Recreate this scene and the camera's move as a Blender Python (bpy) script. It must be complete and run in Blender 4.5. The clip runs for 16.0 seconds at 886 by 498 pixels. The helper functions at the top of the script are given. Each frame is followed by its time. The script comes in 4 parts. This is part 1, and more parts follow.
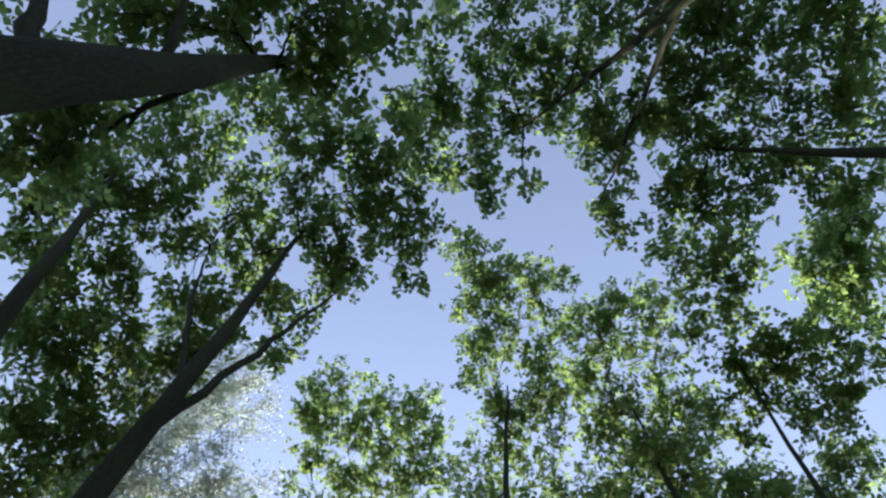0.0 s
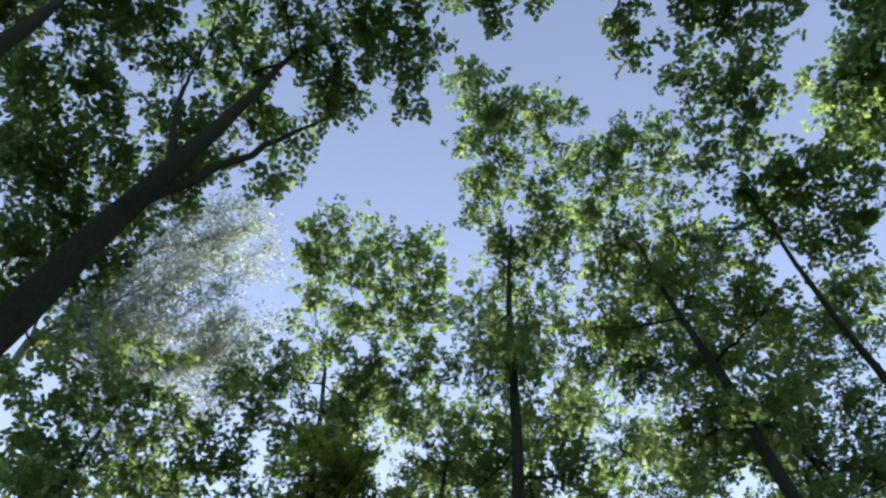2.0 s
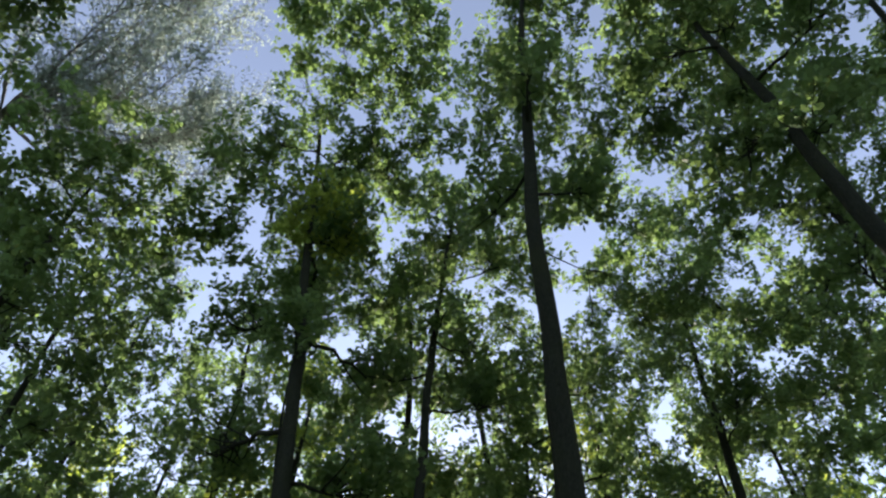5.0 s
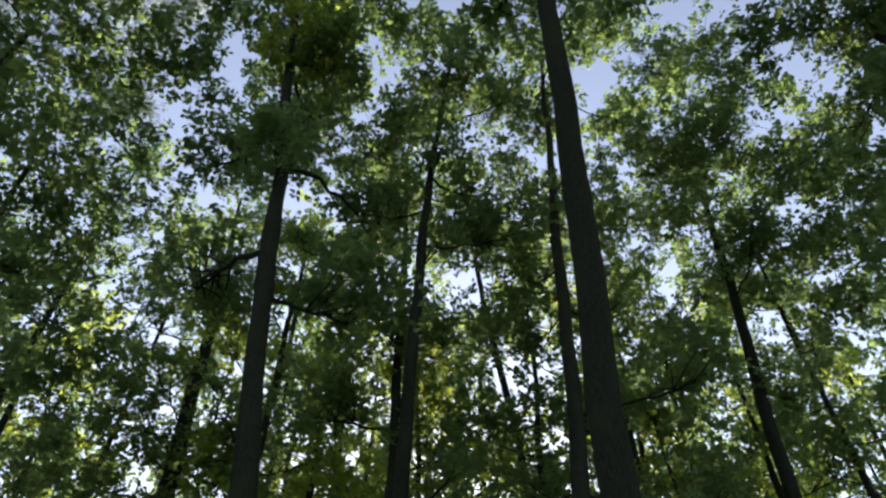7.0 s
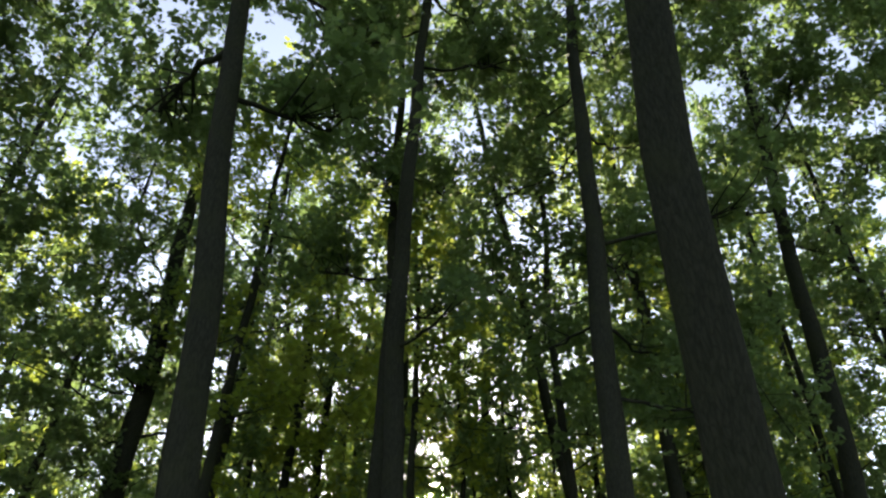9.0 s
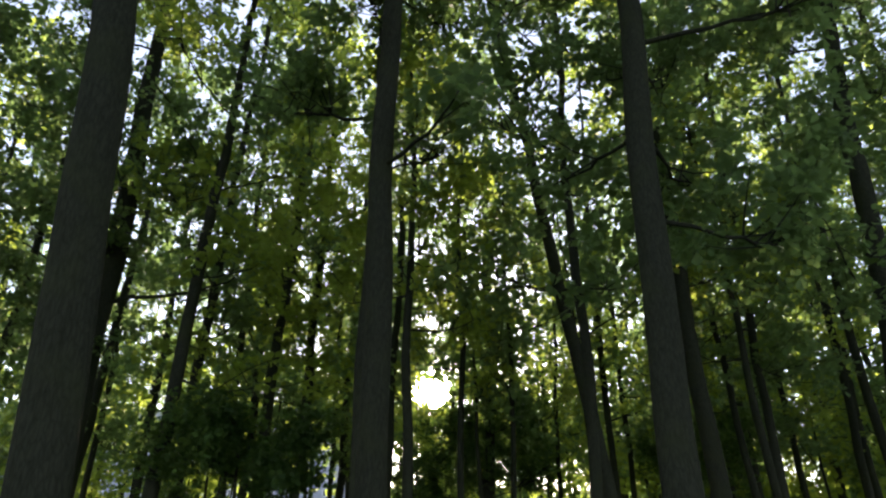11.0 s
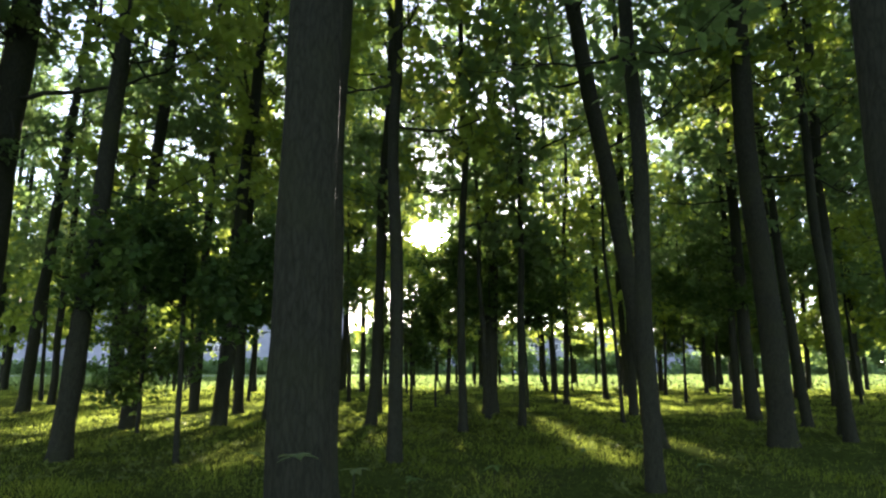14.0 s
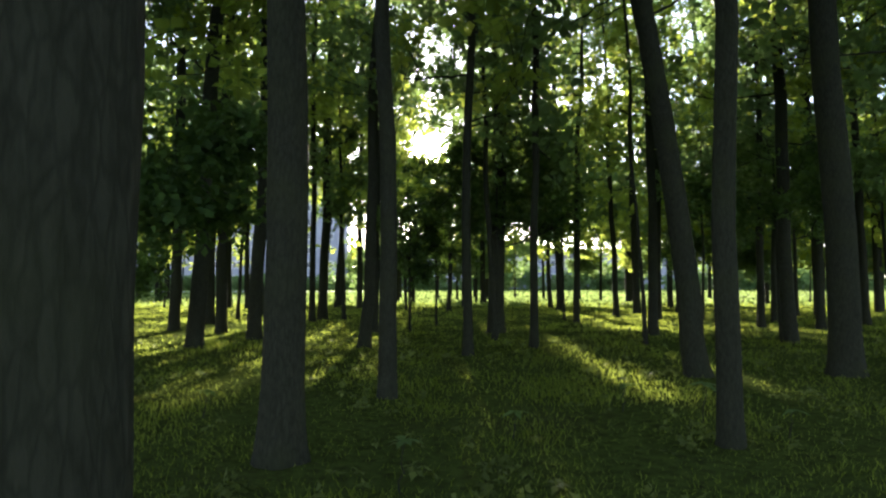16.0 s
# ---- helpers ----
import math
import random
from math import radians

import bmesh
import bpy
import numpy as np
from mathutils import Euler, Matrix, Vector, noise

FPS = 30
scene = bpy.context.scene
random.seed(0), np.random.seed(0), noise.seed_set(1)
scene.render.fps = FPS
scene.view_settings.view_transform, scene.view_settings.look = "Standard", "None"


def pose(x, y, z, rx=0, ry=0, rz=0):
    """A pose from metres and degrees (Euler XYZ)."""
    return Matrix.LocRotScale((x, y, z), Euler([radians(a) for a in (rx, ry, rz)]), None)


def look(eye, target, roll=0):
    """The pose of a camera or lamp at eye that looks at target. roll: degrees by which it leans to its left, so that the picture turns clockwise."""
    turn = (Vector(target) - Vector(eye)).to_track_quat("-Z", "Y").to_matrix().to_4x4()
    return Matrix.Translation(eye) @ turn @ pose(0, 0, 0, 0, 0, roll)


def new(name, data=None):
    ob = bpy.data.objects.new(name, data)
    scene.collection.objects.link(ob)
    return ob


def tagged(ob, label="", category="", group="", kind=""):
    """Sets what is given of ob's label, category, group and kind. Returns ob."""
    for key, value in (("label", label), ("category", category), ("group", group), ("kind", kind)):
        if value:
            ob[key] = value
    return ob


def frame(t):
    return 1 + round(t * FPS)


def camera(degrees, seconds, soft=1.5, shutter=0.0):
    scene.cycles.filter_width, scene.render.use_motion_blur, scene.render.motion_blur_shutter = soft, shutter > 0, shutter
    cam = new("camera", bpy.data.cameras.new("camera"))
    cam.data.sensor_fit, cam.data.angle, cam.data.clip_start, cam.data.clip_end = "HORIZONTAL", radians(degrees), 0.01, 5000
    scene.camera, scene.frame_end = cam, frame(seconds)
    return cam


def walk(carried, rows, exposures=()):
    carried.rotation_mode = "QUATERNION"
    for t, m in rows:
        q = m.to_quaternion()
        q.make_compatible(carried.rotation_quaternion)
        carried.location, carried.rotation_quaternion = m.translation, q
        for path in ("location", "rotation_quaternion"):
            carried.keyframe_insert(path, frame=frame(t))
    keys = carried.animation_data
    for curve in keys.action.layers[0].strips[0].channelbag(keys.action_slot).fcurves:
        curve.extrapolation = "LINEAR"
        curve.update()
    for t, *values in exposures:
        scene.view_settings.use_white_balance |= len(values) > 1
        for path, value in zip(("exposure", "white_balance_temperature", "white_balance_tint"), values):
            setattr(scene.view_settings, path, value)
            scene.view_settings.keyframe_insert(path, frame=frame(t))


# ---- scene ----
cam = camera(70.0, 16.0, soft=2.4)
PATH = [
    (0, 75.62, -0.34, 0.059),
    (0.5, 73.27, -0.31, 0.07),
    (1, 70.86, -0.19, 0.055),
    (1.5, 68.42, -0.1, 0.05),
    (2, 66.02, -0.04, 0.033),
    (2.5, 63.65, 0.07, 0.022),
    (3, 61.33, 0.1, 0),
    (3.5, 59.03, 0.2, -0.035),
    (4, 56.82, 0.12, -0.07),
    (6.5, 45.29, 0.02, -0.006),
    (7, 42.85, 0.01, 0),
    (7.5, 40.42, 0.03, -0.015),
    (8, 38.1, 0.02, -0.012),
    (8.5, 35.76, 0.02, -0.005),
    (9, 33.42, 0.13, 0.003),
    (11.5, 21.56, 0.03, 0.02),
    (12, 19.34, 0.02, 0.039),
    (12.5, 17.13, 0, 0.062),
    (13, 14.88, -0.02, 0.075),
    (13.5, 12.7, -0.05, 0.07),
    (14, 10.5, -0.09, 0.022),
    (14.5, 8.24, -0.07, -0.035),
    (15, 6, -0.08, -0.07),
    (15.5, 3.67, -0.04, -0.084),
    (15.7, 3.2, -0.06, -0.066),
    (16, 3.01, -0.1, -0.02),
]
EXPOSURE = [(0.0, 2.1, 6050, 18), (4.2, 1.88, 6150, 18), (6.5, 1.8, 6450, 18), (9.0, 2.25, 6800, 18), (11.5, 2.4, 6650, 18), (12.5, 2.15, 6500, 17), (13.5, 2.45, 6400, 17), (14.5, 2.9, 6300, 18), (15.0, 2.85, 6350, 18), (15.5, 2.7, 6350, 17), (16.0, 2.6, 6350, 16)]
walk(cam, [(t, pose(x, t, 1.376, 90 + p, 0, w)) for t, p, w, x in PATH], exposures=EXPOSURE)

# ---- daylight ----
SUN_EL, SUN_AZ = radians(11.4), radians(-1.15)
SUN_DIR = Vector((math.sin(SUN_AZ) * math.cos(SUN_EL), math.cos(SUN_AZ) * math.cos(SUN_EL), math.sin(SUN_EL)))
world = bpy.data.worlds.new("sky")
scene.world = world
world.use_nodes = True
wt = world.node_tree
sky = wt.nodes.new("ShaderNodeTexSky")
sky.sky_type, sky.sun_disc = "NISHITA", False
sky.sun_elevation, sky.sun_rotation = SUN_EL, SUN_AZ
sky.air_density, sky.dust_density, sky.ozone_density = 0.8, 0.3, 1.4
wt.nodes["Background"].inputs["Strength"].default_value = 0.122
haze = wt.nodes.new("ShaderNodeHueSaturation")
haze.inputs["Saturation"].default_value = 0.68
wt.links.new(sky.outputs["Color"], haze.inputs["Color"])
wt.links.new(haze.outputs["Color"], wt.nodes["Background"].inputs["Color"])
lamp = bpy.data.lights.new("sun", "SUN")
lamp.energy, lamp.angle, lamp.color = 4.5, radians(0.6), (1.0, 0.9, 0.72)
sun = new("sun", lamp)
sun.matrix_world = look(SUN_DIR * 100, (0, 0, 0))
tagged(sun, "low warm evening sun", "sun", kind="structure")


# ---- materials ----
def material(name):
    m = bpy.data.materials.new(name)
    m.use_nodes = True
    nt = m.node_tree
    return m, nt, nt.nodes["Principled BSDF"], nt.nodes["Material Output"]


def node(nt, kind, **values):
    n = nt.nodes.new(kind)
    for k, v in values.items():
        n.inputs[k.replace("_", " ")].default_value = v
    return n


def ramp(nt, source, *stops):
    r = nt.nodes.new("ShaderNodeValToRGB")
    while len(r.color_ramp.elements) < len(stops):
        r.color_ramp.elements.new(0.5)
    for e, (p, c) in zip(r.color_ramp.elements, stops):
        e.position, e.color = p, (*c, 1)
    nt.links.new(source, r.inputs[0])
    return r.outputs[0]


def bump(nt, height, shader, strength=0.5, distance=0.02):
    b = node(nt, "ShaderNodeBump", Strength=strength, Distance=distance)
    nt.links.new(height, b.inputs["Height"])
    nt.links.new(b.outputs[0], shader.inputs["Normal"])


def leaf_material(name, dark, light, glow, share=0.5, rough=0.55, gloss=0.12):
    """Leaf blades: a reflecting side and light coming through from behind, each blade a little different."""
    m, nt, bsdf, out = material(name)
    geo = nt.nodes.new("ShaderNodeNewGeometry")
    info = nt.nodes.new("ShaderNodeObjectInfo")
    add = nt.nodes.new("ShaderNodeMath")
    add.operation = "MULTIPLY_ADD"
    nt.links.new(geo.outputs["Random Per Island"], add.inputs[0])
    add.inputs[1].default_value = 0.75
    half = nt.nodes.new("ShaderNodeMath")
    half.operation = "MULTIPLY"
    half.inputs[1].default_value = 0.25
    nt.links.new(info.outputs["Random"], half.inputs[0])
    nt.links.new(half.outputs[0], add.inputs[2])
    col = ramp(nt, add.outputs[0], (0.0, dark), (0.7, light), (1.0, tuple(0.5 * (a + b) for a, b in zip(light, glow))))
    nt.links.new(col, bsdf.inputs["Base Color"])
    bsdf.inputs["Roughness"].default_value = rough
    bsdf.inputs["Specular IOR Level"].default_value = gloss
    tr = nt.nodes.new("ShaderNodeBsdfTranslucent")
    gcol = ramp(nt, add.outputs[0], (0.0, tuple(0.7 * a for a in glow)), (1.0, glow))
    nt.links.new(gcol, tr.inputs["Color"])
    mix = nt.nodes.new("ShaderNodeMixShader")
    mix.inputs[0].default_value = share
    nt.links.new(bsdf.outputs[0], mix.inputs[1])
    nt.links.new(tr.outputs[0], mix.inputs[2])
    nt.links.new(mix.outputs[0], out.inputs["Surface"])
    return m


LEAF = leaf_material("oak_leaf", (0.058, 0.103, 0.041), (0.09, 0.152, 0.056), (0.23, 0.345, 0.10), 0.54)
# leaf copy with sunlight from behind put into its brighter, yellower colour
LEAF_BACKLIT = leaf_material("backlit_leaf", (0.06, 0.11, 0.02), (0.10, 0.18, 0.03), (0.42, 0.52, 0.08), 0.62)
LEAF_SHRUB = leaf_material("shrub_leaf", (0.025, 0.055, 0.018), (0.045, 0.095, 0.025), (0.15, 0.24, 0.045), 0.5)
LEAF_WILLOW = leaf_material("willow_leaf", (0.2, 0.25, 0.2), (0.31, 0.37, 0.3), (0.42, 0.5, 0.41), 0.5, 0.6)
LEAF_WEED = leaf_material("weed_leaf", (0.05, 0.07, 0.022), (0.085, 0.11, 0.035), (0.26, 0.32, 0.07), 0.45)
LAWN = leaf_material("lawn_blade", (0.06, 0.09, 0.025), (0.09, 0.13, 0.04), (0.26, 0.36, 0.1), 0.5, 0.6, 0.03)
LEAF_SPROUT = leaf_material("sprout_leaf", (0.10, 0.14, 0.06), (0.15, 0.2, 0.09), (0.3, 0.38, 0.14), 0.4)
GRASS = leaf_material("grass_blade", (0.04, 0.06, 0.014), (0.068, 0.1, 0.022), (0.43, 0.53, 0.075), 0.55, 0.6, 0.03)


def bark_material(name, dark, light, scale=1.0):
    """Furrowed bark: long vertical ridges, cross cracks, mossy stains."""
    m, nt, bsdf, out = material(name)
    tc = nt.nodes.new("ShaderNodeTexCoord")
    mp = nt.nodes.new("ShaderNodeMapping")
    mp.inputs["Scale"].default_value = (20 * scale, 20 * scale, 4.6 * scale)
    nt.links.new(tc.outputs["Object"], mp.inputs[0])
    n1 = node(nt, "ShaderNodeTexNoise", Scale=1.0, Detail=6.0, Roughness=0.65)
    nt.links.new(mp.outputs[0], n1.inputs["Vector"])
    warp = node(nt, "ShaderNodeTexNoise", Scale=0.55, Detail=3.0)
    nt.links.new(mp.outputs[0], warp.inputs["Vector"])
    sway = nt.nodes.new("ShaderNodeVectorMath")
    sway.operation = "MULTIPLY_ADD"
    nt.links.new(warp.outputs["Color"], sway.inputs[0])
    sway.inputs[1].default_value = (1.6, 1.6, 1.6)
    nt.links.new(mp.outputs[0], sway.inputs[2])
    vor = node(nt, "ShaderNodeTexVoronoi", Scale=0.9)
    vor.feature = "DISTANCE_TO_EDGE"
    nt.links.new(sway.outputs[0], vor.inputs["Vector"])
    n2 = node(nt, "ShaderNodeTexNoise", Scale=1.7, Detail=4.0)
    nt.links.new(tc.outputs["Object"], n2.inputs["Vector"])
    mul = nt.nodes.new("ShaderNodeMath")
    mul.operation = "MULTIPLY"
    nt.links.new(n1.outputs[0], mul.inputs[0])
    r = ramp(nt, vor.outputs["Distance"], (0.0, (0.62, 0.62, 0.62)), (0.16, (1, 1, 1)))
    nt.links.new(r, mul.inputs[1])
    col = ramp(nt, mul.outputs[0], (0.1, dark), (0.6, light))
    moss = nt.nodes.new("ShaderNodeMix")
    moss.data_type = "RGBA"
    moss.inputs["B"].default_value = (0.036, 0.042, 0.02, 1)
    f = ramp(nt, n2.outputs[0], (0.5, (0, 0, 0)), (0.72, (0.6, 0.6, 0.6)))
    nt.links.new(f, moss.inputs["Factor"])
    nt.links.new(col, moss.inputs["A"])
    nt.links.new(moss.outputs["Result"], bsdf.inputs["Base Color"])
    bsdf.inputs["Roughness"].default_value = 0.9
    bsdf.inputs["Specular IOR Level"].default_value = 0.03
    bump(nt, mul.outputs[0], bsdf, 0.7, 0.012)
    return m


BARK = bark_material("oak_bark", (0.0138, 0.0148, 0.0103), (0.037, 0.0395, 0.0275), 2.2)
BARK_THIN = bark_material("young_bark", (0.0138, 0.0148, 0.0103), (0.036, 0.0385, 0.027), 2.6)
BARK_PALE = bark_material("pale_bark", (0.10, 0.095, 0.08), (0.22, 0.21, 0.18), 1.5)


def plain(name, colour, other, scale, rough=0.9, relief=0.3, distance=0.01, detail=5.0):
    m, nt, bsdf, out = material(name)
    tc = nt.nodes.new("ShaderNodeTexCoord")
    n = node(nt, "ShaderNodeTexNoise", Scale=scale, Detail=detail, Roughness=0.6)
    nt.links.new(tc.outputs["Object"], n.inputs["Vector"])
    nt.links.new(ramp(nt, n.outputs[0], (0.3, colour), (0.7, other)), bsdf.inputs["Base Color"])
    bsdf.inputs["Roughness"].default_value = rough
    bump(nt, n.outputs[0], bsdf, relief, distance)
    return m


def ground_material():
    m, nt, bsdf, out = material("lawn_soil")
    tc = nt.nodes.new("ShaderNodeTexCoord")
    fine = node(nt, "ShaderNodeTexNoise", Scale=9.0, Detail=8.0, Roughness=0.7)
    broad = node(nt, "ShaderNodeTexNoise", Scale=0.35, Detail=4.0)
    nt.links.new(tc.outputs["Object"], fine.inputs["Vector"])
    nt.links.new(tc.outputs["Object"], broad.inputs["Vector"])
    a = ramp(nt, fine.outputs[0], (0.3, (0.026, 0.03, 0.012)), (0.5, (0.052, 0.072, 0.018)), (0.75, (0.095, 0.125, 0.028)))
    mix = nt.nodes.new("ShaderNodeMix")
    mix.data_type = "RGBA"
    mix.inputs["B"].default_value = (0.06, 0.05, 0.025, 1)
    nt.links.new(ramp(nt, broad.outputs[0], (0.58, (0, 0, 0)), (0.8, (0.45, 0.45, 0.45))), mix.inputs["Factor"])
    nt.links.new(a, mix.inputs["A"])
    nt.links.new(mix.outputs["Result"], bsdf.inputs["Base Color"])
    bsdf.inputs["Roughness"].default_value = 0.95
    bsdf.inputs["Specular IOR Level"].default_value = 0.0
    bump(nt, fine.outputs[0], bsdf, 0.8, 0.06)
    return m


GROUND = ground_material()
ASPHALT = plain("pale_asphalt", (0.28, 0.28, 0.29), (0.36, 0.36, 0.37), 3.0)
RENDER_WALL = plain("pale_wall", (0.25, 0.26, 0.30), (0.31, 0.32, 0.36), 0.6)
ROOFING = plain("grey_roof", (0.16, 0.16, 0.17), (0.22, 0.22, 0.23), 1.2)
WINDOW = plain("window_glass", (0.05, 0.06, 0.08), (0.08, 0.09, 0.11), 0.5, rough=0.12, relief=0.0)
FRAME = plain("window_frame", (0.6, 0.6, 0.6), (0.7, 0.7, 0.7), 2.0, rough=0.5)

m, nt, bsdf, out = material("sun_disc")
glow = node(nt, "ShaderNodeEmission", Strength=60.0, Color=(1.0, 0.93, 0.78, 1))
clear = nt.nodes.new("ShaderNodeBsdfTransparent")
both = nt.nodes.new("ShaderNodeAddShader")
nt.links.new(glow.outputs[0], both.inputs[0])
nt.links.new(clear.outputs[0], both.inputs[1])
nt.links.new(both.outputs[0], out.inputs["Surface"])
SUN_GLOW = m


# ---- building blocks ----
def link_mesh(name, verts, faces, mat, parent=None, label="", kind="", smooth=True):
    """One mesh object out of arrays: faces is a 2-d array, all faces with the same number of corners."""
    verts, faces = np.asarray(verts, np.float32), np.asarray(faces, np.int32)
    me = bpy.data.meshes.new(name)
    me.vertices.add(len(verts))
    me.vertices.foreach_set("co", verts.ravel())
    me.loops.add(faces.size)
    me.loops.foreach_set("vertex_index", faces.ravel())
    me.polygons.add(len(faces))
    me.polygons.foreach_set("loop_start", np.arange(0, faces.size, faces.shape[1], dtype=np.int32))
    me.update(calc_edges=True)
    if smooth:
        me.polygons.foreach_set("use_smooth", np.ones(len(faces), bool))
    me.materials.append(mat)
    ob = new(name, me)
    if parent:
        ob.parent = parent
    return tagged(ob, label, kind=kind)


def part(name, bm, mat, parent, label=""):
    me = bpy.data.meshes.new(name)
    bm.to_mesh(me)
    bm.free()
    me.materials.append(mat)
    ob = new(name, me)
    ob.parent = parent
    return tagged(ob, label)


def box(bm, lo, hi, edge=0.0):
    made = bmesh.ops.create_cube(bm, size=1.0)["verts"]
    for v in made:
        v.co = [l + (c + 0.5) * (h - l) for c, l, h in zip(v.co, lo, hi)]
    if edge:
        bmesh.ops.bevel(bm, geom=list({e for v in made for e in v.link_edges}), offset=edge, segments=1, affect="EDGES")


def tube(points, radii, sides=8, ripple=0.0, rng=None, flare=0.0):
    """Rings along a line of points: verts and quads. ripple: uneven girth; flare: root buttresses at the foot."""
    pts, radii = np.asarray(points, float), np.asarray(radii, float)
    n = len(pts)
    tan = np.gradient(pts, axis=0)
    tan /= np.linalg.norm(tan, axis=1)[:, None] + 1e-9
    ref = np.where(np.abs(tan[:, 2:3]) > 0.9, [[1.0, 0, 0]], [[0, 0, 1.0]])
    u = np.cross(tan, ref)
    u /= np.linalg.norm(u, axis=1)[:, None]
    v = np.cross(tan, u)
    a = np.linspace(0, 2 * np.pi, sides, endpoint=False)
    r = np.repeat(radii[:, None], sides, 1)
    if ripple and rng is not None:
        lobes = sum(rng.uniform(0.3, 1) * np.cos(k * a + rng.uniform(0, 6.3)) for k in (2, 3, 5))
        r = r * (1 + ripple * lobes[None, :] * 0.5 + ripple * rng.normal(0, 0.35, r.shape))
        if flare:
            z = pts[:, 2] - pts[0, 2]
            butt = np.clip(sum(np.cos(k * a + rng.uniform(0, 6.3)) for k in (3, 4)), -0.4, 2)
            r = r * (1 + flare * np.exp(-z / 0.24)[:, None] * (0.62 + 0.34 * butt[None, :]))
    co = pts[:, None] + r[..., None] * (np.cos(a)[None, :, None] * u[:, None] + np.sin(a)[None, :, None] * v[:, None])
    i, j = np.meshgrid(np.arange(n - 1), np.arange(sides), indexing="ij")
    k = (j + 1) % sides
    quads = np.stack([i * sides + j, i * sides + k, (i + 1) * sides + k, (i + 1) * sides + j], -1).reshape(-1, 4)
    return co.reshape(-1, 3), quads


def joined(pieces):
    verts, faces, n = [], [], 0
    for v, f in pieces:
        verts.append(v)
        faces.append(f + n)
        n += len(v)
    return np.concatenate(verts), np.concatenate(faces)


LOBED = np.array([(0, 0), (0.36, 0.42), (0.17, 0.58), (0, 1), (-0.17, 0.58), (-0.36, 0.42)])
BROAD = np.array([(0, 0), (0.38, 0.64), (0, 1), (-0.38, 0.64)])
SIMPLE = np.array([(0, 0), (0.3, 0.5), (0, 1), (-0.3, 0.5)])
NARROW = np.array([(0, 0), (0.13, 0.5), (0, 1), (-0.13, 0.5)])


def leaves(centres, size, shape, rng, spread=0.26, per=9, flat=0.55):
    """Whorls of six leaves at the twig ends round the given places: verts and faces."""
    whorls = max(1, round(per / 6))
    n = len(centres) * whorls
    heart = np.repeat(centres, whorls, 0) + rng.normal(0, 1, (n, 3)) * [spread * 1.3, spread * 1.3, spread]
    stalk = rng.normal(0, 1, (n, 3)) * [flat, flat, 1.0] + [0, 0, 0.35]
    stalk /= np.linalg.norm(stalk, axis=1)[:, None] + 1e-9
    u = np.cross(stalk, rng.normal(0, 1, (n, 3)))
    u /= np.linalg.norm(u, axis=1)[:, None] + 1e-9
    w = np.cross(stalk, u)
    a = (np.arange(6) * np.pi / 3)[None] + rng.normal(0, 0.28, (n, 6))
    tilt = rng.normal(0.12, 0.42, (n, 6))
    along = np.cos(a)[..., None] * u[:, None] + np.sin(a)[..., None] * w[:, None] + tilt[..., None] * stalk[:, None] + [0, 0, -0.22]
    along = along.reshape(-1, 3)
    along /= np.linalg.norm(along, axis=1)[:, None]
    side = np.cross(along, np.repeat(stalk, 6, 0) + rng.normal(0, 0.35, (6 * n, 3)))
    side /= np.linalg.norm(side, axis=1)[:, None] + 1e-9
    up = np.cross(side, along)
    s = size * (np.repeat(rng.uniform(0.8, 1.15, n), 6) * rng.uniform(0.7, 1.2, 6 * n))
    base = np.repeat(heart, 6, 0) + along * s[:, None] * 0.12
    curl = -0.16 * shape[:, 1] ** 2 + 0.22 * np.abs(shape[:, 0])
    co = base[:, None] + s[:, None, None] * (shape[None, :, 0:1] * side[:, None] + shape[None, :, 1:2] * along[:, None] + curl[None, :, None] * up[:, None])
    return co.reshape(-1, 3), np.arange(6 * n * len(shape)).reshape(6 * n, len(shape))


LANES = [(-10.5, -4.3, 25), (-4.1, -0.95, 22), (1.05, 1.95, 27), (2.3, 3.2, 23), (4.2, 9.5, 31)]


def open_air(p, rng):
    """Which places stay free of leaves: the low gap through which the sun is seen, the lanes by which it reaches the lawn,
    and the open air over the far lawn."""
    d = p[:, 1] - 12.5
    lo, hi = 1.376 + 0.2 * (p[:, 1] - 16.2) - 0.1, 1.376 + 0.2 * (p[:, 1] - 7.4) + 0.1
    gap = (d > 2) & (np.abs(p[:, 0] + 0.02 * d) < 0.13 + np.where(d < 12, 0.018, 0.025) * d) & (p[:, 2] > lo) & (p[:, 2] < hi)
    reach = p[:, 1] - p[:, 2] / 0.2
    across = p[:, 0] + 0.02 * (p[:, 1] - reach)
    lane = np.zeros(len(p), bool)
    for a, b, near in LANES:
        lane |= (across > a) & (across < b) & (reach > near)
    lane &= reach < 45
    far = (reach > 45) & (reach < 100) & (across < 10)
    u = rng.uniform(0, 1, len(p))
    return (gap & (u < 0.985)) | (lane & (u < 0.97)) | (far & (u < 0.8))


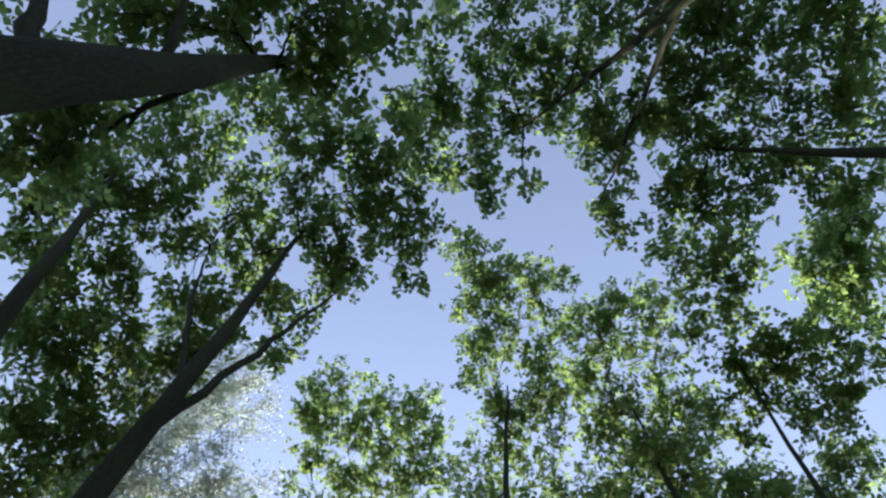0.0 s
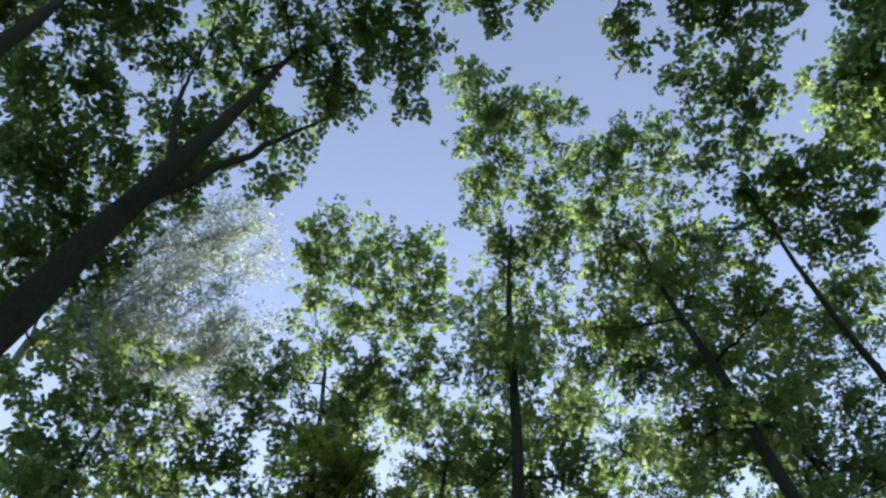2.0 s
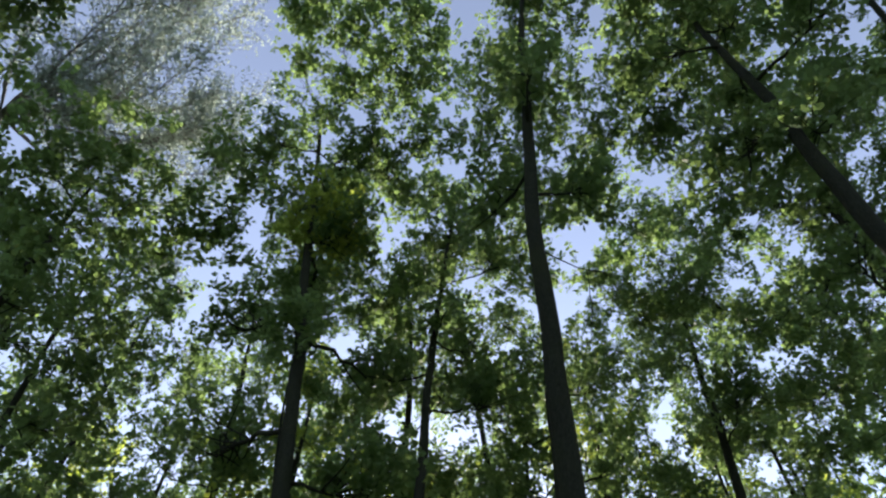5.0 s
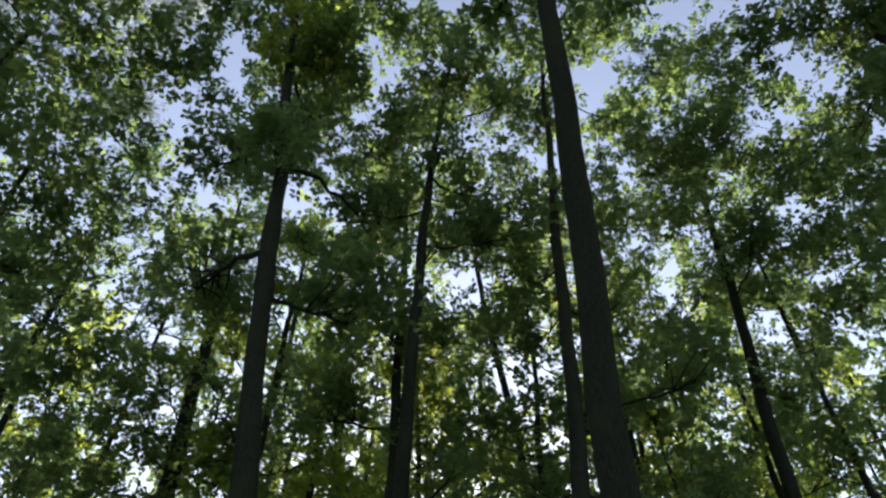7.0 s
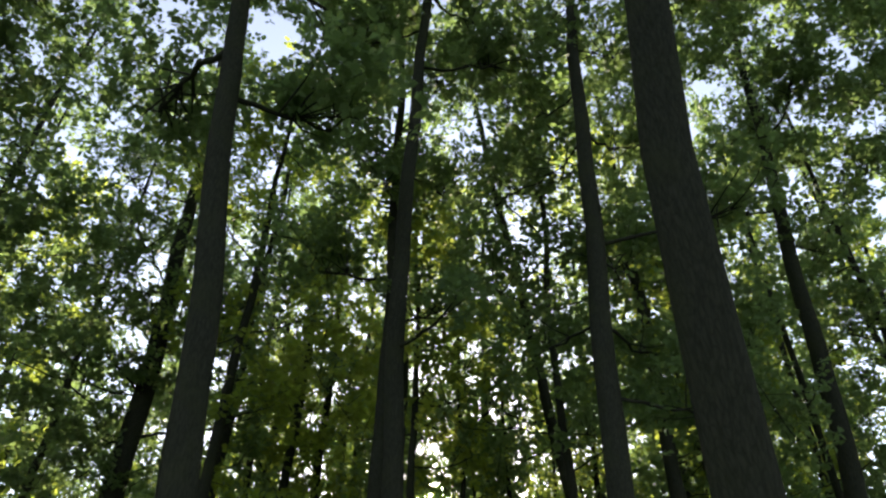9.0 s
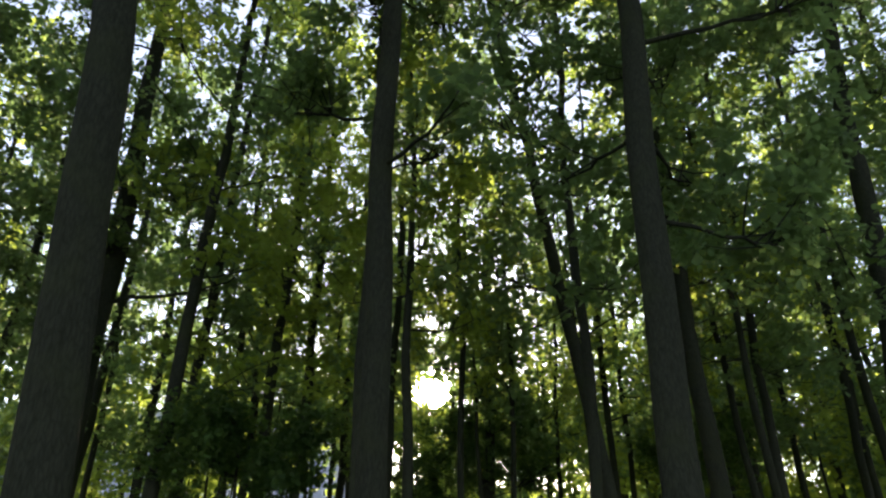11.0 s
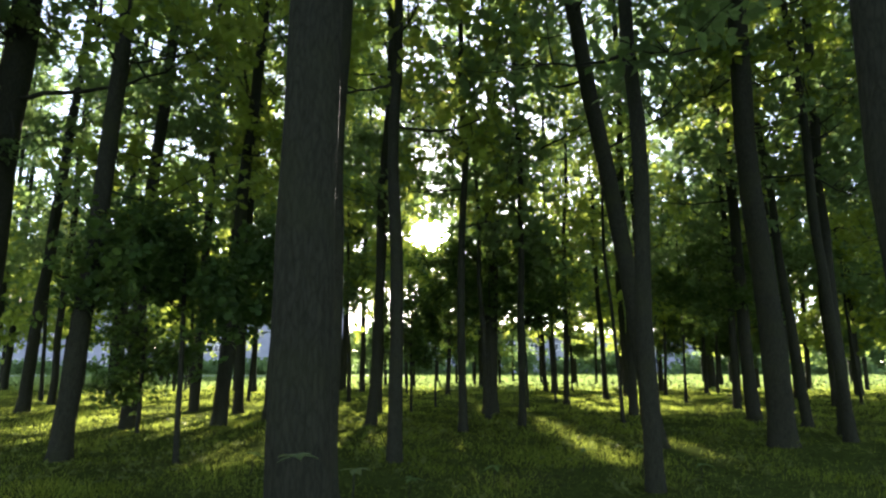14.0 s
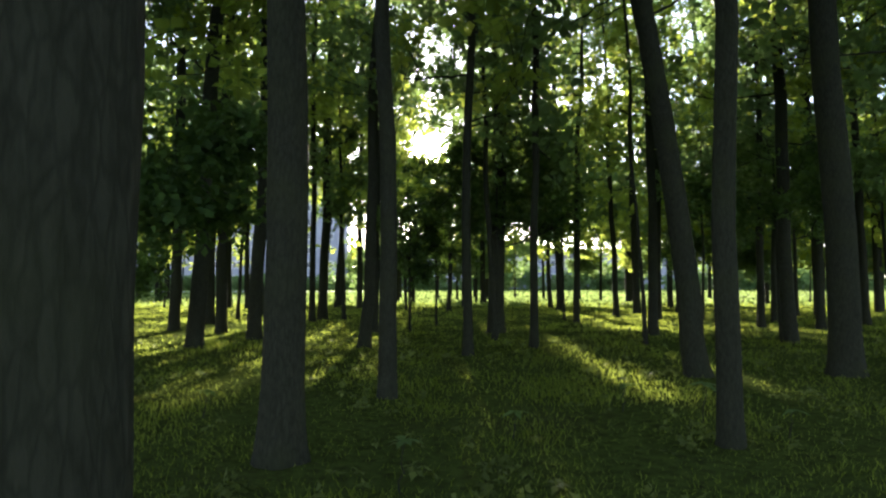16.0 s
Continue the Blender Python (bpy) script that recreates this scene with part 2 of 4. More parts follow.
def tree(x, y, girth, height, lean=(0, 0), bend=(0, 0), blobs=(), leaf=0.2, dense=1.0, shape=BROAD, mat=LEAF, bark=BARK,
         label="tall oak with dark furrowed bark and green crown", seed=0, sides=14, rings=34, group="oaks of the wood", name="oak_tree",
         limb_from=0.3, per=18, spread=0.15, forks=(), wobble=0.03, bare=True, stout=1.0):
    """A tree: trunk that leans and bends with its height, limbs that branch from clump to clump of its crown, and the leaves."""
    rng = np.random.default_rng(seed + 17)
    root = tagged(new(name), label, "tree", group)
    root.location = (x, y, 0)

    ph = rng.uniform(0, 6.3, 3)

    def axis(z):
        z = np.asarray(z, float)
        w = wobble * np.clip(z / 4, 0, 1)
        return np.stack([lean[0] * z + bend[0] * z * z / 100 + w * np.sin(z * 0.9 + ph[0]) + 0.5 * w * np.sin(z * 2.1 + ph[1]),
                         lean[1] * z + bend[1] * z * z / 100 + w * np.sin(z * 0.8 + ph[2]), z], -1)

    def thick(z):
        s = np.clip((np.asarray(z, float) - 1.3) / height, -0.1, 1)
        return girth / 2 * np.clip(1 - 0.52 * s - 0.42 * s ** 3, 0.05, 1.06)

    def branch(a, c, r0, r1, sag=0.1, n=9, sides=6, wild=1.0):
        s = np.linspace(0, 1, n)[:, None]
        reach = np.linalg.norm(c - a)
        mid = a * 0.45 + c * 0.55 + rng.normal(0, 0.07 * reach * wild, 3) + [0, 0, -sag * reach]
        line = a * (1 - s) ** 2 + 2 * mid * s * (1 - s) + c * s ** 2
        line[1:-1] += rng.normal(0, 0.012 * reach * wild, (n - 2, 3))
        return line, tube(line, np.linspace(r0, r1, n), sides)

    z = np.concatenate([[-0.15, 0, 0.12, 0.3, 0.6], np.linspace(1.0, height, rings)])
    path = axis(z)
    path[5:, :2] += np.cumsum(rng.normal(0, 0.012 * height / rings, (len(z) - 5, 2)), 0)
    v, f = tube(path, thick(z), sides, 0.05, rng, 0.75)
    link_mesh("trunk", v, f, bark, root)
    knots = [(axis(k), float(thick(k)) * 0.62) for k in np.linspace(limb_from * height, height * 0.96, 14)]
    for z0, fx, fy, fz, fr in forks:
        line, made = branch(axis(z0), np.array([fx - x, fy - y, fz]), fr, fr * 0.22, 0.05, 14, 10, 0.3)
        link_mesh("stem", *made, bark, root)
        knots += [(line[k], fr * (1 - k / 20)) for k in range(5, 14, 2)]
    crowns = []
    order = sorted(blobs, key=lambda b: math.hypot(b[0] - x - axis(b[2])[0], b[1] - y - axis(b[2])[1]))
    for bx, by, bz, br in order:
        c = np.array([bx - x, by - y, bz])
        cost = [np.linalg.norm(c - k) + 0.5 * max(0.0, 0.45 * np.linalg.norm((c - k)[:2]) - (c - k)[2]) - 6 * r for k, r in knots]
        foot, rk = knots[int(np.argmin(cost))]
        r0 = min(rk * 0.8, stout * (0.017 * np.linalg.norm(c - foot) + 0.02))
        line, made = branch(foot, c - [0, 0, 0.3 * br], r0, max(0.012, r0 * 0.35))
        knots += [(line[5], r0 * 0.6), (c, r0 * 0.5)]
        pieces = [made]
        for k in range(max(2, int(dense * 12 * br ** 1.7))):
            d = rng.normal(0, 1, 3) * [1, 1, 0.75] + [0, 0, 0.3]
            e = c + d / np.linalg.norm(d) * br * rng.uniform(0.3, 1.05)
            twig, made = branch(line[rng.integers(4, 9)], e, r0 * 0.34 + 0.005, 0.004, 0.05, 4, 3)
            if bare:
                pieces.append(made)
            crowns.append(np.stack([twig[-1], twig[-1] + rng.normal(0, 0.2, 3), twig[2] + rng.normal(0, 0.16, 3)]))
        v, f = joined(pieces)
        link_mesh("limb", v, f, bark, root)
    if crowns:
        p = np.concatenate(crowns)
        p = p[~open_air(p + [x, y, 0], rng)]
        v, f = leaves(p, leaf, shape, rng, spread, per)
        link_mesh("crown", v, f, mat, root, kind="stuff", smooth=False)
    return root


def clumps(x, y, low, high, reach, count, seed, lean=(0, 0), size=1.0):
    """Crown clumps spread round a stem between two heights."""
    rng = np.random.default_rng(seed + 400)
    made = []
    for i in range(count):
        z = low + (high - low) * (i + rng.uniform(0.1, 0.9)) / count
        k = math.sin(math.pi * min(1, 0.18 + 0.85 * (z - low) / (high - low + 0.1))) * reach
        a = i * 2.4 + rng.uniform(-0.6, 0.6)
        q = rng.uniform(0.35, 1.0)
        made.append((x + lean[0] * z + math.cos(a) * k * q, y + lean[1] * z + math.sin(a) * k * q, z, size * rng.uniform(0.7, 1.25)))
    return made


# ---- ground, road and far buildings ----
rng = np.random.default_rng(5)
radii = np.concatenate([np.linspace(0.001, 60, 110), 60 * 1.12 ** np.arange(1, 31)])
ang = np.linspace(0, 2 * np.pi, 144, endpoint=False)
gx, gy = radii[:, None] * np.cos(ang), 25 + radii[:, None] * np.sin(ang)
gz = np.array([[0.05 * noise.noise(Vector((a * 0.35, b * 0.35, 0))) + 0.02 * noise.noise(Vector((a * 1.7, b * 1.7, 3))) for a, b in zip(ra, rb)] for ra, rb in zip(gx, gy)])
gz *= np.clip(1.2 - radii / 90, 0, 1)[:, None]
i, j = np.meshgrid(np.arange(len(radii) - 1), np.arange(144), indexing="ij")
k = (j + 1) % 144
quads = np.stack([i * 144 + j, (i + 1) * 144 + j, (i + 1) * 144 + k, i * 144 + k], -1).reshape(-1, 4)
verts = np.stack([gx, gy, gz], -1).reshape(-1, 3)
link_mesh("ground", verts, quads, GROUND)
tagged(bpy.data.objects["ground"], "shady lawn of short grass and bare soil under the trees", "ground", kind="structure")

bm = bmesh.new()
box(bm, (-120, 104, -0.2), (-5, 109, 0.06))
road = part("road", bm, ASPHALT, None)
tagged(road, "pale asphalt path beyond the wood", "road", kind="structure")


def apartment(x0, x1, y, depth, storeys, bays, base=0.5):
    """A pale block of flats: wall, roof, and a window in each bay of each storey."""
    house = tagged(new("apartment_building"), "pale grey block of flats far behind the trees", "building", "far buildings")
    house.location = ((x0 + x1) / 2, y, 0)
    w, h = x1 - x0, storeys * 3.0 + base
    bm = bmesh.new()
    box(bm, (-w / 2, 0, -0.3), (w / 2, depth, h))
    part("wall", bm, RENDER_WALL, house)
    bm = bmesh.new()
    box(bm, (-w / 2 - 0.4, -0.4, h), (w / 2 + 0.4, depth + 0.4, h + 0.5), 0.05)
    part("roof", bm, ROOFING, house)
    step = w / bays
    for s in range(storeys):
        for b in range(bays):
            cx, cz = -w / 2 + (b + 0.5) * step, base + s * 3.0 + 1.6
            bm = bmesh.new()
            box(bm, (cx - 0.9, -0.06, cz - 0.75), (cx + 0.9, 0.05, cz + 0.75), 0.02)
            win = part("window", bm, FRAME, house)
            for side in (-1, 1):
                bm = bmesh.new()
                box(bm, (cx + side * 0.43 - 0.36, -0.09, cz - 0.62), (cx + side * 0.43 + 0.36, -0.05, cz + 0.62))
                part("pane", bm, WINDOW, win)
    return house


apartment(-116, -22, 150, 14, 8, 24)
apartment(-9, 70, 150, 12, 2, 18, 0.8)

# far wider than the sun itself: its glare is put into the disc's size
bm = bmesh.new()
bmesh.ops.create_circle(bm, cap_ends=True, radius=46, segments=64)
disc = part("sun_disc", bm, SUN_GLOW, None)
disc.matrix_world = look(SUN_DIR * 1500 + Vector((0, 14, 1.4)), (0, 14, 1.4))
tagged(disc, "bright white sun, widened by its glare, low behind the trees", "sun", kind="structure")

# ---- the trees beside the way ----
tree(-5.05, 6.1, 0.48, 20, (0.05, -0.09), (0, -0.05), [(-6.8, 0.6, 19.1, 1.02), (-5.6, -0, 19.5, 0.85), (-6.3, 1.7, 19.2, 1.36), (-4.8, 1.2, 19.7, 1.19), (-3.6, 1.1, 20, 1.19), (-2.5, 1.6, 20.1, 1.02), (-7.4, 3, 18.6, 1.02), (-5.8, 3.1, 19.2, 1.36), (-4.1, 2.7, 19.7, 1.36), (-2.5, 2.9, 20, 1.36), (-1, 2.9, 20.1, 1.19), (-0.7, 4, 19.9, 0.85), (-2, 4.4, 19.8, 1.19)] + [(-3.6, 4.3, 19.5, 1.36), (-5.3, 4.7, 19, 1.19), (-6.8, 4.6, 18.5, 1.36), (-1, 5.4, 19.6, 0.85), (-2.7, 5.5, 19.4, 0.85), (-4.6, 6, 18.8, 1.02), (-5.8, 6.4, 18.3, 1.19), (-7.1, 6.2, 17.8, 1.36), (-3.9, 6.7, 18.7, 0.59), (-4.7, 7.6, 18.1, 0.68), (-7.9, 1.5, 18.6, 1.02), (-8.2, 4.1, 18, 1.19), (-1.7, 2.2, 20.2, 0.85), (-3.1, 5.6, 19.2, 0.68)], seed=1, dense=0.66, forks=[(9.6, -2.9, 5.6, 18.2, 0.11), (11.5, -6.2, 4.2, 18.0, 0.08)])
tree(-3.59, 4.84, 0.42, 17.5, (-0.268, -0.15), (0, 0), [(-10.2, 2.5, 17.2, 1.36), (-9.4, 2.6, 17.7, 1.36), (-10.2, 3.9, 16.9, 1.36), (-9.1, 4.2, 17.5, 1.53), (-9.8, 5.2, 16.8, 1.36), (-8.3, 5.4, 17.5, 1.36), (-10.3, 6.2, 16.1, 1.53), (-9.2, 6.5, 16.6, 1.53), (-8, 6.9, 17.1, 1.36), (-10, 7.5, 15.6, 1.7), (-9, 7.9, 16.1, 1.7), (-7.9, 7.8, 16.7, 1.02), (-10, 8.5, 15.1, 1.7), (-9, 8.9, 15.5, 1.36), (-10, 9.4, 14.5, 1.36), (-8.4, 8.6, 16, 0.85), (-8.7, 2.6, 18, 1.02), (-8.2, 2.6, 18.3, 0.85), (-6.9, 7.3, 17.4, 1.02)], seed=2, dense=0.5)
tree(-2.6, 0.27, 0.56, 14, (0, -0.05), (0, 0), [(-5.7, -0.7, 10.7, 0.29), (-5.8, 0.6, 10.6, 0.69), (-5.3, 0.6, 11, 0.69), (-5.6, 1.1, 10.7, 0.59), (-4.7, -1, 11.3, 0.59), (-3.9, -0.9, 11.6, 0.59), (-3.2, -1, 11.8, 0.59), (-3.6, -0.1, 11.8, 0.49), (-2.3, -1, 12.1, 0.59), (-1.6, -0.9, 12.2, 0.59), (-2.3, -0.2, 12.1, 0.49), (-1.7, -0.2, 12.2, 0.59)] + [(-1.1, -0.8, 12.3, 0.49), (-0.7, -1.1, 12.3, 0.49), (-1.3, 0.2, 12.3, 0.29), (-2, 0.2, 12.2, 0.39), (-0.7, 0.5, 12.3, 0.25), (-5, 0.7, 11.1, 0.49), (-5.9, 0, 10.6, 0.59), (-6, 0.9, 10.5, 0.49), (-5.4, 0.2, 10.9, 0.49), (-2.9, -1.6, 11.9, 0.69), (-4, -1.6, 11.5, 0.69), (-1.6, -1.7, 12.1, 0.69)], seed=3, leaf=0.17, dense=1.1, forks=[(5.4, -4.4, -1.7, 9.6, 0.1), (7.5, -3.4, -1.6, 11.0, 0.06)])
tree(6.2, -3.4, 0.46, 17, (-0.1, 0.11), (0, 0), [(-0.3, -0.7, 20.9, 0.7), (-0.9, 0.3, 20.9, 0.78), (-0, 0.4, 20.9, 0.87), (1, -0.7, 20.8, 0.7), (2, -1, 20.8, 0.87), (2.9, -1.2, 20.6, 0.87), (1.6, -1.8, 20.7, 0.7), (0.7, 0.3, 20.9, 1.05), (2, 0.1, 20.8, 1.05), (3, 0.6, 20.6, 1.05), (4.3, -0.1, 20.4, 1.22), (5.3, 0.7, 20.2, 1.22), (3.9, -1.2, 20.5, 0.87), (4.6, -1.9, 20.2, 0.87), (-0.3, 1.4, 20.8, 0.78), (0.9, 1.9, 20.8, 0.87), (0.7, 2.9, 20.6, 0.7), (1.7, 2.8, 20.6, 0.61)] + [(2.6, 2.9, 20.5, 0.35), (1.2, 3.6, 20.5, 0.35), (-0.7, 2.1, 20.7, 0.7), (1.9, 1.4, 20.7, 0.87), (4.7, 1.4, 20.3, 1.05), (5.8, 1.7, 19.9, 1.05), (6.5, 1.2, 19.8, 0.87), (5, 3, 20, 0.7), (5.5, 4, 19.7, 0.61), (4.9, 3.7, 19.9, 0.52), (6.6, 2.9, 19.5, 0.78), (6.7, 0.4, 19.7, 1.05), (6.3, -0.6, 19.8, 0.87), (5.8, -1.6, 19.9, 1.05), (4.2, -2.8, 20.2, 1.05), (1.9, -2.6, 20.6, 0.87), (-0, -2.1, 20.8, 0.87), (0.8, -2.7, 20.7, 0.87), (6.1, -2.9, 19.7, 1.22)], seed=4, dense=0.7, forks=[(13.5, 2.4, 1.1, 20.0, 0.12), (14.5, 4.6, 3.4, 19.5, 0.08)])
tree(12.56, 0.05, 0.42, 20, (-0.264, 0.084), (0, 0), [(6.9, -1.4, 19.6, 1.05), (8.1, -1.4, 19.1, 1.22), (9.3, -1.5, 18.5, 1.22), (10.4, -1.3, 17.9, 1.22), (7.5, -0.3, 19.4, 1.05), (8.6, 0, 18.9, 1.22), (9.8, -0.1, 18.3, 1.05), (10.7, -0.3, 17.7, 1.05), (7.3, 1.3, 19.4, 0.87), (8.3, 1.2, 19, 1.05), (9.4, 1.2, 18.5, 1.05), (10.4, 1, 17.8, 0.87)] + [(7.3, 2.5, 19.3, 1.05), (8.5, 2.5, 18.8, 1.05), (9.4, 2.2, 18.3, 0.87), (7.6, 3.6, 19, 0.7), (8.5, 3.4, 18.6, 0.52), (10.3, 2.2, 17.8, 0.7), (10.9, 2.2, 17.4, 0.7), (10.6, 3.1, 17.5, 0.52), (10.4, 3.9, 17.5, 0.35), (6.7, 3.4, 19.4, 0.7), (7.3, -2.7, 19.3, 1.39), (8.8, -2.7, 18.6, 1.39), (9.9, -2.5, 18, 1.39)], seed=41, dense=0.68)


def willow(x, y, girth, crotch, arms, seed):
    """A willow: a pale trunk that leans to its crotch, long arms that fan out from there, and fine twigs feathered with narrow leaves."""
    rng = np.random.default_rng(seed)
    root = tagged(new("willow_tree"), "tall silvery willow with fine pale narrow leaves", "tree", "willows")
    root.location = (x, y, 0)
    foot, top = np.array([0.0, 0.0, -0.15]), np.array(crotch) - [x, y, 0]
    s = np.linspace(0, 1, 22)[:, None]
    line = foot * (1 - s) + top * s + np.array([0.6, 0.8, 0]) * np.sin(np.pi * s) + rng.normal(0, 0.03, (22, 3)) * s
    link_mesh("trunk", *tube(line, np.linspace(girth / 2, girth * 0.22, 22), 14, 0.06, rng, 0.6), BARK_PALE, root)
    sprigs = []
    fan = [np.array(arm) for arm in arms]
    fan += [0.5 * (a + b) for a, b in zip(fan, fan[1:] + fan[:1])]
    for arm in fan:
        arm = arm + rng.normal(0, 0.35, arm.shape)
        arm[-1] += (arm[-1] - arm[-2]) * rng.uniform(-0.55, 0.25)
        knots = np.concatenate([[top], arm - [x, y, 0]])
        q = np.linspace(0, len(knots) - 1, 26)
        bow = np.stack([np.interp(q, np.arange(len(knots)), knots[:, k]) for k in range(3)], -1)
        for _ in range(3):
            bow[1:-1] = 0.25 * bow[:-2] + 0.5 * bow[1:-1] + 0.25 * bow[2:]
        bow[1:] += np.cumsum(rng.normal(0, 0.02, (25, 3)), 0)
        pieces = [tube(bow, np.linspace(0.05, 0.008, 26), 6)]
        for k in range(5, 26):
            ahead = bow[k] - bow[k - 1]
            ahead /= np.linalg.norm(ahead)
            for _ in range(5):
                off = rng.normal(0, 1, 3)
                off -= ahead * (off @ ahead)
                off /= np.linalg.norm(off)
                reach = rng.uniform(0.6, 2.1) * (1.1 - 0.35 * k / 25)
                t = np.linspace(0, 1, 6)[:, None]
                twig = bow[k] + reach * (t * (0.75 * ahead + 0.62 * off) + t ** 2 * np.array([0, 0, -0.3]))
                pieces.append(tube(twig, np.linspace(0.011, 0.003, 6), 3))
                f = rng.uniform(0.12, 1.02, 19)
                sprigs.append(np.stack([np.interp(f, t[:, 0], twig[:, c]) for c in range(3)], -1) + rng.normal(0, 0.12, (19, 3)))
        link_mesh("limb", *joined(pieces), BARK_PALE, root)
    base = np.concatenate(sprigs)
    n = len(base)
    along = rng.normal(0, 1, (n, 3)) + [0.2, -0.2, -0.5]
    along /= np.linalg.norm(along, axis=1)[:, None]
    side = np.cross(along, rng.normal(0, 1, (n, 3)))
    side /= np.linalg.norm(side, axis=1)[:, None]
    size = rng.uniform(0.1, 0.19, n)[:, None, None]
    co = base[:, None] + size * (NARROW[None, :, 0:1] * 1.5 * side[:, None] + NARROW[None, :, 1:2] * along[:, None])
    link_mesh("crown", co.reshape(-1, 3), np.arange(4 * n).reshape(n, 4), LEAF_WILLOW, root, kind="stuff", smooth=False)
    return root


willow(-17.5, 19.0, 0.7, (-14.9, 14.3, 20.9), [
    [(-12.1, 12.5, 22.5), (-9.4, 10.9, 23.5), (-6.1, 10.0, 24.0)], [(-12.4, 13.8, 21.7), (-9.7, 12.6, 22.7), (-7.0, 12.1, 23.0)],
    [(-14.2, 12.5, 21.2), (-12.1, 10.6, 22.3), (-7.8, 9.2, 23.8)], [(-11.9, 14.4, 21.7), (-9.5, 14.4, 21.9), (-7.2, 13.3, 22.4)],
    [(-12.4, 15.3, 20.9), (-9.5, 15.3, 21.4), (-6.8, 14.3, 22.0)]] + [[(-11.2, 16.2, 21.0), (-9.1, 16.1, 21.0), (-7.0, 15.3, 21.4)],
    [(-14.9, 11.9, 21.0), (-13.6, 10.1, 21.5), (-10.7, 8.3, 22.7)], [(-12.0, 16.9, 20.0), (-9.4, 17.7, 19.7), (-7.0, 16.5, 20.6)],
    [(-13.6, 11.2, 22.2), (-10.6, 9.9, 23.3), (-8.9, 8.0, 23.6)], [(-13.0, 15.0, 22.3), (-10.6, 13.4, 23.4), (-8.2, 11.2, 24.2)],
    [(-12.6, 16.4, 19.0), (-9.8, 18.6, 18.2), (-8.0, 18.9, 18.6)]], 8)
tree(-2.0, 14.6, 0.33, 21.5, (-0.1, 0.03), (0, -0.2), [(-3.8, 10.8, 21.7, 1.21), (-4.4, 11.1, 21.5, 1.01), (-2.2, 10.9, 21.9, 0.9), (-0.8, 11.3, 21.8, 1.11), (-0.2, 12, 21.5, 0.7), (-3.2, 11.9, 21.3, 1.21), (-1.6, 12.2, 21.4, 1.21), (-4.4, 12.7, 20.7, 0.8), (-2.8, 13.2, 20.7, 1.21), (-1.2, 13.4, 20.7, 1.21), (-0, 13.1, 21, 0.8), (-5.4, 14.4, 19.4, 1.21), (-3.9, 14.1, 19.9, 1.01), (-2.4, 14.7, 19.8, 1.21), (-0.6, 14.6, 20, 1.21), (-6.1, 14.7, 18.9, 1.01), (-3.1, 15.4, 19.2, 1.21), (-1.6, 15.8, 19.1, 1.21)] + clumps(-2, 15.9, 7.5, 19, 2.5, 9, 6, (-0.1, 0), 1.2), seed=6, dense=1.0, leaf=0.155, per=21)
tree(1.59, 12.57, 0.34, 21.5, (-0.048, -0.156), (0.40, 0.18), [(1.2, 5.3, 22.1, 0.75), (0.7, 6.1, 22, 0.75), (1.8, 6.1, 21.9, 1.13), (2.9, 5.9, 21.8, 0.84), (3.9, 6.2, 21.6, 0.66), (1.6, 7.2, 21.7, 1.13), (0.7, 7.2, 21.7, 0.56), (3.1, 7, 21.6, 0.84), (1.3, 8.6, 21.3, 0.94), (2.2, 8.4, 21.3, 0.94), (3.3, 8.5, 21.1, 0.84), (0.9, 9.3, 21, 0.56), (1.8, 9.8, 20.8, 0.84), (3.3, 9.7, 20.6, 0.94), (4, 10, 20.4, 0.84), (2.9, 10.8, 20.2, 0.84), (3.8, 10.9, 20, 0.56), (2.2, 10.6, 20.4, 0.75)] + clumps(1.6, 12.6, 11, 17, 1.6, 5, 7, (0, -0.1), 0.9), seed=7, dense=0.88, leaf=0.155, per=21)
